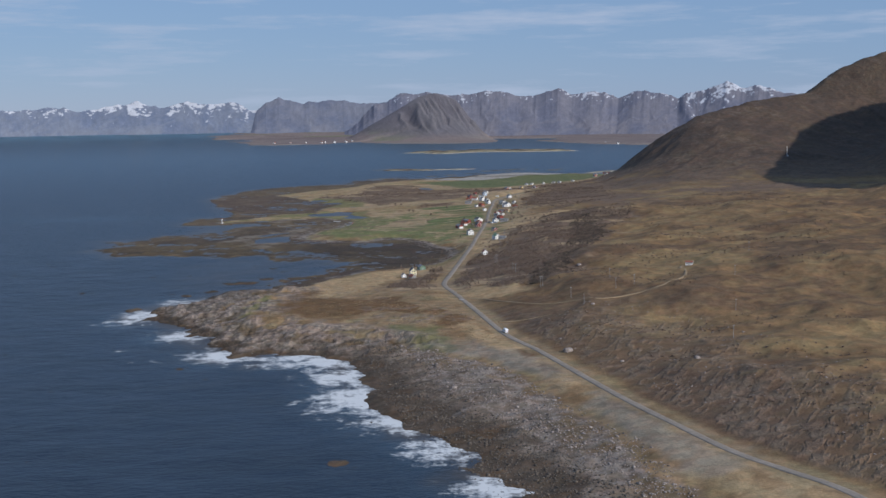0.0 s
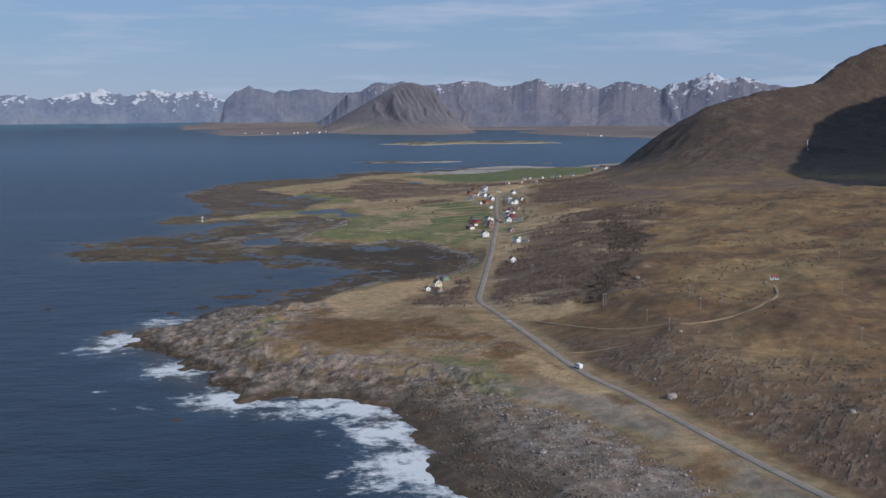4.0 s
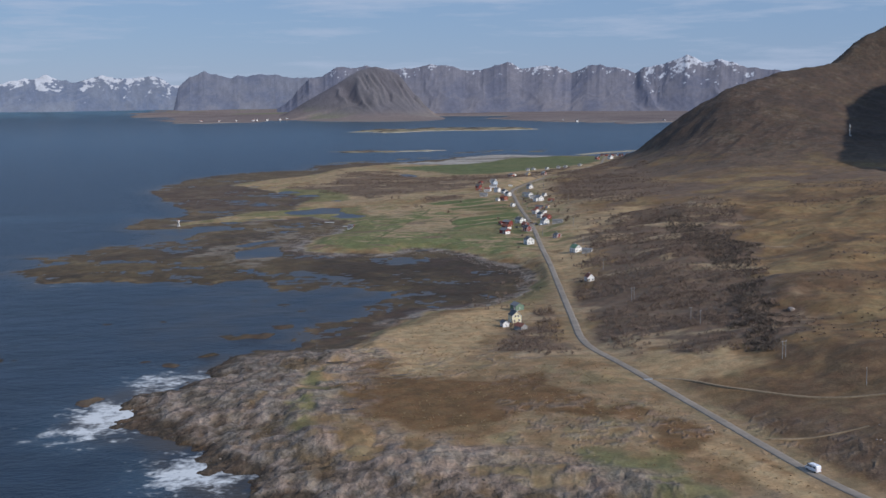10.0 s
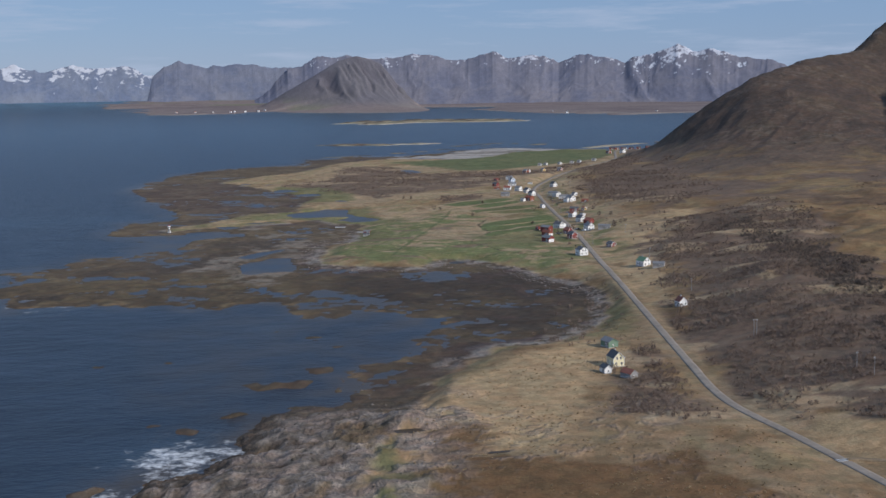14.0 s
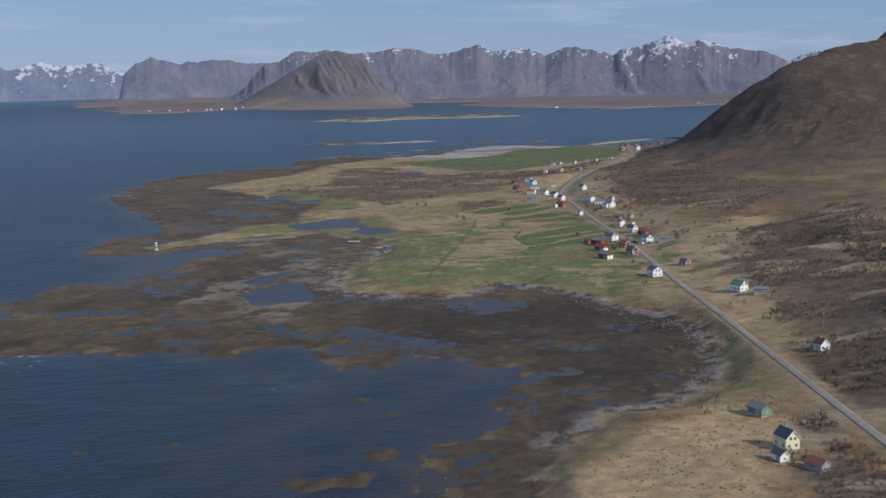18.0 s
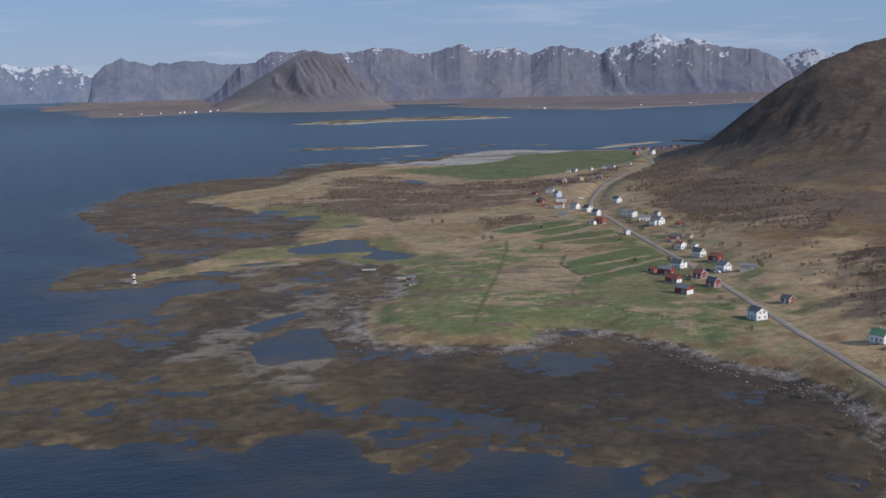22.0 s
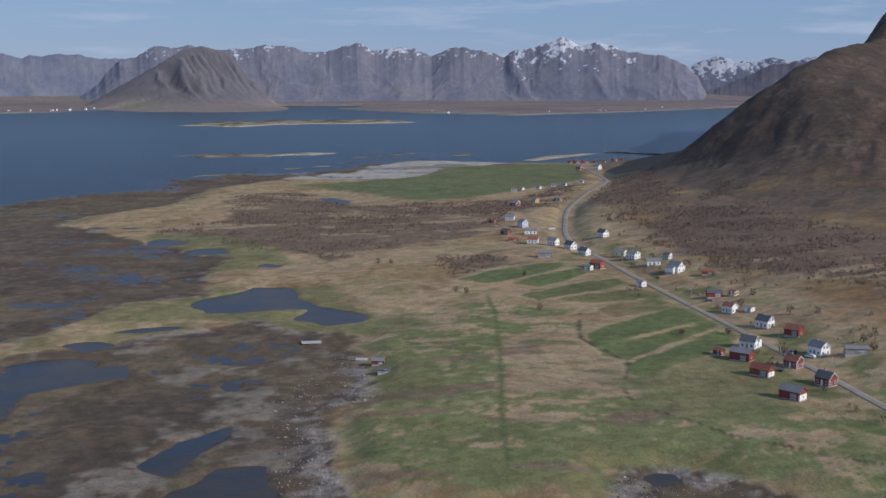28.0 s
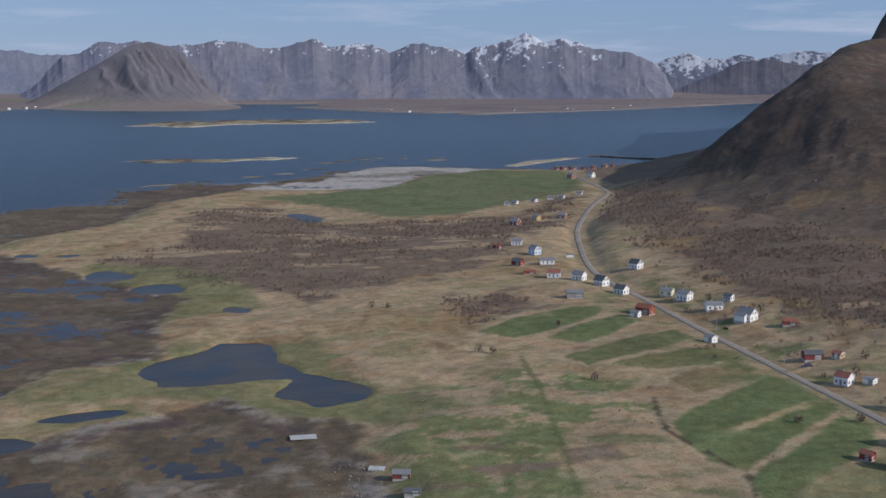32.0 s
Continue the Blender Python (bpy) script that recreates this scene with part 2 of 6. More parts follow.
LAMP_CLEAR = plain_mat("clear_lamp_glass", (0.75, 0.76, 0.75), 0.12, 0.05, 0.5, 0.0)

# ---- the lie of the land: outlines on a map whose unit is 1.25 m, x east, y north ----
MAP = 1.25
SHORE_S = [(75, 100), (66, 300), (52, 344), (39, 394), (21, 446), (11, 480), (12, 511), (0, 548), (-18, 563), (-31, 563), (-41, 552), (-52, 556),
           (-62, 588), (-75, 615), (-80, 644), (-104, 672), (-111, 700), (-105, 713), (-77, 739), (-73, 761), (-61, 784), (-48, 788), (-34, 814), (-11, 836),
           (4, 868), (12, 895), (8, 912), (1, 920), (-2, 932), (-18, 938), (-29, 918), (-38, 921), (-47, 941), (-54, 962), (-67, 970), (-77, 954), (-88, 952),
           (-101, 972), (-114, 970), (-126, 980)]
SHORE_N = [(-140, 986), (-165, 982), (-200, 1016), (-182, 1048), (-200, 1092), (-161, 1101), (-152, 1138), (-129, 1142), (-121, 1205), (-148, 1250),
           (-140, 1307), (-108, 1310), (-102, 1338), (-136, 1468), (-154, 1589), (-120, 1740), (-68, 1817), (-6, 1846), (22, 1858), (41, 1945), (70, 1945), (99, 1996), (140, 1965), (199, 1990), (296, 2084),
           (335, 2092), (422, 2026), (480, 1989), (544, 1986), (600, 2030), (720, 2120), (1000, 2330), (3500, 3200), (3500, 100)]
LAND_S = [(110, 100), (105, 300), (101, 325), (94, 373), (80, 453), (66, 507), (44, 541), (28, 570), (-8, 591), (-34, 610), (-45, 640), (-48, 680), (-40, 705),
          (-36, 722), (-23, 753), (-15, 783), (-1, 806), (12, 829), (29, 842), (49, 848), (68, 862), (87, 892), (99, 928), (103, 954), (100, 981), (90, 998),
          (86, 1030), (75, 1044), (62, 1065), (47, 1070), (30, 1049), (16, 1054), (2, 1054), (-11, 1064), (-21, 1076), (-15, 1109), (-9, 1143), (4, 1152),
          (12, 1165), (16, 1186), (18, 1207), (19, 1225), (27, 1240)]
LAND_N = [(22, 1251), (5, 1257), (-4, 1284), (-18, 1277), (-36, 1273), (-58, 1264), (-84, 1249), (-108, 1240), (-112, 1252), (-74, 1303), (-48, 1336),
          (-13, 1342), (-10, 1374), (-5, 1397), (13, 1447), (-4, 1487), (-22, 1522), (-48, 1584), (-65, 1626), (-46, 1668), (-2, 1704), (25, 1745), (58, 1836),
          (140, 1900), (180, 1880), (222, 1862), (264, 1895), (311, 1965), (404, 2005), (480, 1975), (544, 1972), (610, 2020), (730, 2105), (1000, 2310),
          (3500, 3150), (3500, 100)]
POND = [(-26, 1327), (-11, 1345), (9, 1357), (19, 1355), (25, 1342), (22, 1323), (24, 1305), (36, 1289), (42, 1277), (34, 1267), (21, 1264), (12, 1280), (20, 1298), (6, 1301), (-6, 1302), (-21, 1303)]
POOLS = [[(-67, 1113), (-54, 1132), (-35, 1146), (-37, 1135), (-51, 1114), (-58, 1102)],
         [(-67, 1068), (-61, 1092), (-46, 1107), (-34, 1105), (-35, 1090), (-33, 1069), (-39, 1053), (-51, 1051), (-61, 1044), (-65, 1053)],
         [(-165, 1222), (-123, 1229), (-92, 1226), (-58, 1226), (-62, 1209), (-93, 1198), (-97, 1170), (-107, 1155), (-160, 1128)],
         [(-75, 1254), (-58, 1286), (-33, 1299), (-37, 1284), (-57, 1266), (-70, 1253)],
         [(48, 1065), (57, 1073), (64, 1067), (59, 1058), (48, 1057)]]
SPITS = [[(-96, 1080), (-77, 1110), (-56, 1135), (-31, 1170), (-22, 1172), (-30, 1148), (-53, 1109), (-61, 1097), (-68, 1070), (-79, 1074), (-90, 1068)],
         [(-70, 1040), (-61, 1041), (-50, 1048), (-41, 1049), (-44, 1036), (-51, 1019), (-68, 1022)],
         [(-113, 1248), (-104, 1262), (-79, 1264), (-57, 1301), (-20, 1341), (-25, 1324), (-44, 1293), (-67, 1267), (-92, 1244)],
         [(-78, 1235), (-55, 1262), (-31, 1292), (-28, 1283), (-54, 1248), (-74, 1227)],
         [(-50, 1201), (-41, 1214), (-22, 1210), (-5, 1216), (12, 1230), (11, 1219), (-13, 1201), (-35, 1200), (-47, 1196)]]
BEACH = [(120, 1890), (155, 1893), (205, 1852), (253, 1864), (324, 1975), (404, 2012), (440, 2035), (349, 2100), (294, 2082), (212, 1966), (150, 1935)]
GREEN_BIG = [(136, 1825), (194, 1838), (262, 1890), (318, 1955), (390, 1985), (456, 1960), (428, 1872), (372, 1757), (295, 1712), (228, 1664), (185, 1671), (171, 1743)]
MEADOW = [(-21, 1072), (-3, 1147), (16, 1200), (28, 1240), (41, 1262), (96, 1273), (112, 1240), (85, 1160), (100, 1110), (130, 1085), (105, 1040), (96, 1000), (80, 1045), (62, 1070),
          (36, 1054), (12, 1058)]
FIELDS = [[(102, 1202), (113, 1209), (153, 1229), (161, 1226), (156, 1210), (152, 1193), (117, 1173), (98, 1161), (94, 1170), (97, 1188)],
          [(94, 1154), (100, 1160), (120, 1170), (148, 1187), (150, 1177), (138, 1163), (116, 1152), (94, 1140), (89, 1143)],
          [(98, 1325), (118, 1340), (150, 1348), (159, 1344), (151, 1331), (125, 1317), (106, 1311)],
          [(117, 1306), (136, 1320), (159, 1329), (158, 1314), (142, 1303), (126, 1296)],
          [(109, 1279), (139, 1293), (164, 1298), (164, 1284), (147, 1277), (125, 1271), (112, 1267)],
          [(118, 1265), (136, 1270), (159, 1270), (167, 1263), (160, 1251), (143, 1251), (127, 1254)]]
FIELDS += [[(126, 1242), (141, 1248), (158, 1245), (157, 1233), (131, 1225), (125, 1225)]]
PLOTS = [[(38, 1189), (60, 1185), (57, 1179), (36, 1183)], [(65, 1192), (78, 1191), (76, 1182), (61, 1181)]]
STUBBLE = [[(76, 1211), (104, 1210), (94, 1180), (97, 1160), (77, 1129), (46, 1137), (58, 1173)], [(59, 1259), (71, 1251), (62, 1226), (50, 1232)]]
WOODS = [[(48, 1647), (75, 1756), (120, 1758), (145, 1656), (262, 1645), (340, 1714), (256, 1565), (214, 1540), (176, 1471), (149, 1451), (106, 1431), (63, 1416),
          (42, 1457), (15, 1524), (-9, 1566), (38, 1609)],
         [(110, 1384), (143, 1388), (139, 1363), (100, 1345)]]
WOODS += [
         [(158, 1030), (205, 1120), (291, 1160), (262, 1010), (226, 960), (207, 879), (168, 786), (149, 729), (131, 684), (112, 676), (112, 689), (99, 691), (82, 706), (74, 725), (76, 745), (88, 803), (108, 864), (134, 940)],
         [(215, 1330), (240, 1420), (330, 1500), (380, 1560), (330, 1400), (300, 1250), (230, 1180), (210, 1260)],
         [(31, 728), (50, 768), (73, 808), (79, 806), (69, 761), (60, 722), (43, 714)]]
THICKET = [[(218, 1070), (236, 1062), (220, 983), (213, 924), (202, 871), (173, 806), (169, 837), (203, 991)], [(151, 788), (166, 788), (148, 739), (132, 694), (116, 667), (116, 679), (125, 715)]]
STRAW = [[(140, 300), (126, 330), (108, 400), (96, 470), (84, 540), (74, 600), (60, 610), (64, 565), (82, 500), (94, 440), (102, 380), (112, 310)],
         [(-23, 716), (-22, 749), (-4, 785), (34, 824), (60, 832), (66, 800), (40, 770), (28, 736), (3, 698)],
         [(74, 714), (112, 691), (109, 661), (92, 665), (80, 666), (75, 689)],
         [(160, 1105), (220, 1175), (240, 1150), (185, 1060), (140, 1020), (128, 1040)],
         [(128, 930), (150, 990), (150, 1020), (132, 1020), (112, 930), (106, 880), (112, 870)]]
HEATH = [[(82, 528), (89, 520), (90, 505), (86, 508)], [(88, 498), (94, 488), (93, 478), (89, 486)], [(103, 424), (108, 414), (111, 402), (106, 408)], [(70, 596), (74, 590), (76, 575), (72, 580)],
         [(-40, 688), (-16, 700), (25, 681), (39, 686), (46, 649), (37, 636), (25, 639), (13, 636), (-6, 624), (-13, 635), (-19, 649), (-38, 652)], [(-22, 726), (-5, 726), (-7, 705), (-24, 701)],
         [(50, 615), (67, 631), (74, 607), (61, 592), (52, 603)], [(45, 636), (57, 636), (68, 629), (52, 622)], [(62, 588), (72, 590), (74, 573), (65, 575)]]
GREENS = [[(84, 1140), (118, 1150), (140, 1162), (136, 1115), (112, 1088), (92, 1082), (74, 1108)], [(-60, 1300), (-10, 1352), (40, 1348), (46, 1262), (62, 1240), (30, 1238), (-20, 1288)], [(-8, 1400), (40, 1420), (44, 1470), (22, 1530), (-14, 1560), (-22, 1500)], [(29, 606), (52, 588), (58, 536), (39, 539), (30, 575)], [(-50, 640), (-42, 640), (-36, 690), (-30, 720), (-40, 720)], [(20, 850), (50, 852), (84, 900), (94, 960), (100, 1000), (92, 940), (70, 880)]]
ROAD = [(150, 200), (148, 260), (140, 310), (132, 334), (123, 355), (115, 388), (106, 433), (97, 491), (91, 527), (83, 566), (77, 636), (72, 692), (69, 722), (71, 745), (77, 775),
        (86, 820), (100, 890), (113, 955), (126, 1025), (142, 1107), (155, 1180), (165, 1243), (174, 1298), (184, 1352), (191, 1395), (203, 1435), (230, 1495), (264, 1562), (325, 1657),
        (374, 1723), (400, 1790), (420, 1850), (450, 1930), (480, 1962)]
TRACK = [(75, 671), (83, 667), (94, 643), (108, 624), (122, 613), (136, 605), (150, 606), (164, 609), (178, 618), (191, 637), (198, 656), (199, 670), (203, 678)]


def sdf(poly, X, Y):
    """Signed distance to a closed outline, positive inside."""
    d2 = np.full(X.shape, 1e18)
    inside = np.zeros(X.shape, bool)
    for (ax, ay), (bx, by) in zip(poly, poly[1:] + poly[:1]):
        ex, ey = bx - ax, by - ay
        wx, wy = X - ax, Y - ay
        k = np.clip((wx * ex + wy * ey) / (ex * ex + ey * ey), 0, 1)
        np.minimum(d2, (wx - k * ex) ** 2 + (wy - k * ey) ** 2, out=d2)
        if ay != by:
            inside ^= ((ay > Y) != (by > Y)) & (X < ax + ex * (Y - ay) / ey)
    return np.where(inside, 1, -1) * np.sqrt(d2)


def line_near(line, X, Y, vals=None):
    """Distance to a broken line, and the value carried by its nearest point."""
    d2 = np.full(X.shape, 1e18)
    val = np.zeros(X.shape)
    vals = vals or [0] * len(line)
    for (ax, ay), (bx, by), va, vb in zip(line, line[1:], vals, vals[1:]):
        ex, ey = bx - ax, by - ay
        wx, wy = X - ax, Y - ay
        k = np.clip((wx * ex + wy * ey) / (ex * ex + ey * ey), 0, 1)
        q = (wx - k * ex) ** 2 + (wy - k * ey) ** 2
        near = q < d2
        d2 = np.where(near, q, d2)
        val = np.where(near, va + k * (vb - va), val)
    return np.sqrt(d2), val


def value_noise(X, Y, seed):
    ix, iy = np.floor(X).astype(np.int64), np.floor(Y).astype(np.int64)
    fx, fy = X - ix, Y - iy
    fx, fy = fx * fx * (3 - 2 * fx), fy * fy * (3 - 2 * fy)

    def corner(a, b):
        n = (a * 374761393 + b * 668265263 + seed * 974711) & 0xFFFFFFFF
        n = ((n ^ (n >> 13)) * 1274126177) & 0xFFFFFFFF
        return ((n ^ (n >> 16)) & 0xFFFF) / 32767.5 - 1
    a, b, c, d = corner(ix, iy), corner(ix + 1, iy), corner(ix, iy + 1), corner(ix + 1, iy + 1)
    return (a + (b - a) * fx) * (1 - fy) + (c + (d - c) * fx) * fy


def fbm(X, Y, size, octaves=4, seed=0, gain=0.5):
    total, amp = 0, 1.0
    for k in range(octaves):
        total = total + amp * value_noise(X * (1.97 ** k) / size + 17.3 * k, Y * (1.97 ** k) / size - 9.1 * k, seed + k)
        amp *= gain
    return total


def ridged(X, Y, size, octaves=4, seed=0):
    total, amp = 0, 1.0
    for k in range(octaves):
        total = total + amp * (1 - 2 * np.abs(value_noise(X * (2.03 ** k) / size, Y * (2.03 ** k) / size + 5.7 * k, seed + k)))
        amp *= 0.5
    return total


def step(a, b, v):
    k = np.clip((v - a) / (b - a), 0, 1)
    return k * k * (3 - 2 * k)


RIDGE = [(398, 1655), (428, 1660), (455, 1657), (478, 1650), (505, 1655), (608, 1745), (760, 1860), (860, 1950), (1200, 2150), (1900, 2350)]
RIDGE_Z = [0, 6, 24, 56, 81, 97, 114, 158, 248, 300]
CRAG = [(800, 1420), (1000, 1480), (1500, 1500), (1900, 1480)]
CRAG_Z = [205, 240, 270, 290]


# a peak beside the flight, whose shadow falls across the hillside
PEAK = [(648, 1022), (732, 1095), (847, 1209), (977, 1280), (1115, 1338), (1250, 1389), (1500, 1440)]
PEAK_Z = [122, 186, 240, 312, 372, 415, 430]
PONDS = [(-12, 1524, 11, 17), (7, 1480, 12, 15), (-24, 1473, 6, 7), (-6, 1457, 5, 7), (-46, 1607, 7, 8), (-25, 1600, 6, 7), (29, 1420, 6, 8), (137, 1712, 10, 28), (-46, 1283, 14, 6), (-70, 1261, 10, 7), (-84, 1232, 16, 10)]
TARNS = [(-27, 729, 5.5, 2.2, 5.0), (-30, 660, 3.2, 1.5, 5.8), (-8, 704, 3.0, 1.2, 5.4)]
REEFS = [(-118, 708, 5), (-84, 760, 5), (-76, 778, 4), (-62, 814, 10), (-47, 825, 7)]


def ridge_height(line, tops, X, Y, wide, power):
    """Height of slopes that fall away on both sides of a crest line."""
    h = np.zeros(X.shape)
    for (ax, ay), (bx, by), za, zb in zip(line, line[1:], tops, tops[1:]):
        ex, ey = bx - ax, by - ay
        wx, wy = X - ax, Y - ay
        k = np.clip((wx * ex + wy * ey) / (ex * ex + ey * ey), 0, 1)
        d = np.hypot(wx - k * ex, wy - k * ey)
        h = np.maximum(h, (za + k * (zb - za)) * np.exp(-(d / wide) ** power))
    return h


def relief(X, Y, full=False):
    """Height of the ground, and the two shore distances that its cover follows."""
    wx = 5 * fbm(X, Y, 28, 4, 1) + 1.5 * fbm(X, Y, 6, 2, 5)
    wy = 5 * fbm(X, Y, 28, 4, 2) + 1.5 * fbm(X, Y, 6, 2, 6)
    jag = 1 - step(820, 900, Y)
    wx, wy = wx + 5 * jag * fbm(X, Y, 16, 4, 3), wy + 5 * jag * fbm(X, Y, 16, 4, 4)
    ds = sdf(SHORE_S + SHORE_N, X + wx, Y + wy)
    dl = sdf(LAND_S + LAND_N, X + 0.6 * wx, Y + 0.6 * wy)
    south = 1 - step(735, 795, Y)
    rock = ridged(X, Y, 14, 4, 11)
    # foreshore: rocks that climb from the water in the south, weed flats with pools in the north
    blocks = np.round(2.2 * ridged(X, Y, 17, 3, 15)) * 0.55 + 0.35 * rock
    rocky = -0.4 + 0.11 * np.clip(ds, 0, 45) + (0.4 * rock + 0.5 * ridged(X, Y, 5, 3, 17) * step(540, 580, Y + 0.3 * X) + 0.5 * blocks * step(540, 580, Y + 0.3 * X)) * step(-2, 12, ds)
    crags = 0.6 * np.clip(ridged(0.5 * X + 0.5 * Y, 1.2 * Y - X, 11, 4, 19), -0.6, 1.4) + 0.7 * ridged(X, 1.6 * Y + 2 * rock, 5.0, 3, 18)
    rocky = rocky + 0.3 * crags * step(545, 585, Y + 0.3 * X) * step(-3, 9, ds) - 0.9 * step(545, 585, Y + 0.3 * X) * step(20, 4, ds)
    ax, ay = 0.93 * X - 0.36 * Y, 0.36 * X + 0.93 * Y
    flats = -0.02 + 0.30 * fbm(X, Y, 34, 4, 21) + 0.36 * fbm(ax / 2.4, ay, 17, 4, 22) + 0.30 * fbm(X, Y, 5, 3, 31) + 0.35 * step(8, -4, -dl) + 0.015 * np.clip(ds, 0, 20) + 0.22 * step(1340, 1400, Y)
    for k, spit in enumerate(SPITS):
        flats = np.maximum(flats, 0.75 * step(-7, 4, sdf(spit, X + wx, Y + wy)) + 0.12 * fbm(X, Y, 5, 2, 40) - 0.1)
    for pool in POOLS:
        flats = flats - 1.3 * step(-2, 4, sdf(pool, X + 0.4 * wx, Y + 0.4 * wy))
    fore = rocky * south + flats * (1 - south)
    sea = -0.25 - 0.10 * np.clip(-ds, 0, 60) + 0.6 * np.clip(ridged(X, Y, 9, 3, 13) - 0.55, 0, 1) * step(-22, -2, ds)
    low = sea + (fore - sea) * step(-4, 3, ds)
    # dry land
    dr, rz = line_near(ROAD, X, Y, [9, 9, 9, 8, 8, 8, 7.5, 7, 7, 6.6, 7, 7.5, 7.5, 7, 6.5, 6, 5.5, 5, 4.8, 4.8, 4.8, 5, 5.2, 5.4, 5.5, 5.5, 5.5, 5.5, 6, 7, 6, 5, 3.5, 2.5])
    rx = np.interp(Y, [p[1] for p in ROAD], [p[0] for p in ROAD])
    east = np.clip(X - rx - 6, 0, None)
    rise = (23 - 12 * step(1050, 1400, Y) - 10 * step(640, 520, Y)) * (1 - np.exp(-east / 130)) + 0.012 * east
    west = np.clip(rx - X, 0, None)
    inland = step(0, 14, dl)
    # the village plain stands a little lower than the headland
    flat_z = 3.2 - 1.7 * step(1225, 1275, Y) * step(75, 20, X) * step(1700, 1600, Y) + 2.6 * np.exp(-((X - 5) ** 2 + (Y - 660) ** 2) / 85 ** 2) + (rz - 3.2) * np.exp(-west / 55)
    land = flat_z + rise
    bumps = (2.4 * fbm(X, Y, 60, 4, 51) + 1.1 * ridged(X, Y, 38, 3, 53)) * step(5, 60, east) * step(1300, 1000, Y) + 1.2 * fbm(X, Y, 60, 4, 51) * step(5, 60, east) + 0.35 * fbm(X, Y, 16, 3, 61)
    knoll = 3 * np.exp(-((X - 118) ** 2 / 26 ** 2 + (Y - 560) ** 2 / 40 ** 2))
    gul = 1 + 0.02 * ridged(X, Y, 110, 3, 71)
    lee = step(-25, 35, Y - 1655 - 0.87 * np.clip(X - 505, 0, None))
    lee = np.maximum(lee, step(480, 400, X) * step(1520, 1640, Y))
    h1 = ridge_height(RIDGE, RIDGE_Z, X, Y, 180 - 112 * lee, 1.35 + 0.3 * lee) * gul
    h2 = ridge_height(CRAG, CRAG_Z, X, Y, 78, 1.7) * (1 + 0.04 * ridged(X, Y, 90, 3, 73))
    hill = np.log(np.exp(h1 / 14) + np.exp(h2 / 14) - 1) * 14
    toe = np.interp(Y, [900, 1300, 1441, 1513, 1603, 1676, 1723, 1800, 1900, 1990, 2200], [300, 310, 340, 352, 369, 381, 384, 430, 520, 610, 800]) + 9 * fbm(X, Y, 60, 3, 77)
    ramp_z = np.clip(X - toe, 0, None) * np.interp(Y, [1400, 1500, 1640, 1720, 2000], [0.34, 0.42, 0.62, 0.62, 0.8])
    hill = np.maximum(-10 * np.log(np.exp(-np.minimum(hill, 400) / 10) + np.exp(-ramp_z / 10)) + 6.9 * np.exp(-ramp_z / 14), 0)
    hill = np.maximum(hill, ridge_height(PEAK, PEAK_Z, X, Y, 84, 1.8))
    land = land + bumps + knoll * (1 - np.exp(-east / 15)) + hill + 0.012 * np.clip(hill, 0, 90) * fbm(X, Y, 20, 4, 81) + np.clip(hill, 0, 30) * 0.03 * ridged(X - Y, 0.35 * (X + Y), 26, 3, 83)
    k = np.exp(-np.clip(dr - 4.5, 0, None) / 3.5)
    land = land + (rz - land) * k
    dt, tz = line_near(TRACK, X, Y)
    dp = -sdf(POND, X + 0.7 * wx, Y + 0.7 * wy)
    for px, py, a, b in PONDS:
        dp = np.minimum(dp, (np.hypot((X + 0.5 * wx - px) / a, (Y + 0.5 * wy - py) / b) - 1) * min(a, b))
    bank = 0.35 + 0.07 * np.clip(dp, 0, None) + 0.25 * fbm(X, Y, 9, 2, 93)
    land = land + (np.minimum(land, bank) - land) * step(60, 30, dp)
    strand = 1.0 + 0.085 * np.clip(dl, 0, None) + 0.3 * fbm(X, Y, 12, 3, 97)
    land = land + (np.minimum(land, strand) - land) * (1 - south) * step(1330, 1270, Y) * step(2, -4, east)
    lip = 0.9 * (1 - south) + np.maximum(land - 1.2, low) * south
    z = low + (np.maximum(land, 0.7) * inland + lip * (1 - inland) - low) * step(-5, 4, dl)
    z = z + (-0.7 - z) * step(1.5, -2.5, dp)
    # a rocky brow along the south of the headland
    brow = step(-6, 6, dl) * step(28, 8, dl) * south * step(560, 590, Y + 0.6 * X) * step(-70, -20, X + 40)
    z = z + brow * (0.5 * ridged(X, Y, 13, 4, 91) + 0.6 * np.round(1.6 * ridged(X, Y, 24, 2, 95)) + 0.3)
    for px, py, a in REEFS:
        z = np.maximum(z, (1.1 * np.exp(-((X + wx - px) ** 2 + 2.5 * (Y + wy - py) ** 2) / a ** 2) - 0.45) * (1 + 0.8 * rock))
    for px, py, a, b, tz in TARNS:
        e = np.hypot((X + 0.2 * wx - px) / a, (Y + 0.2 * wy - py) / b)
        z = z + (tz + 0.25 - 0.8 * step(1.05, 0.6, e) - z) * step(2.6, 1.2, e)
    near = np.exp(-np.clip(dr - 3.2, 0, None) / 5.0) * (Y < 1900)
    z = z + (rz - 0.1 - z) * near
    if full:
        return z, ds, dl, dr, east, hill, south, rock
    return z

# ---- sheets ----


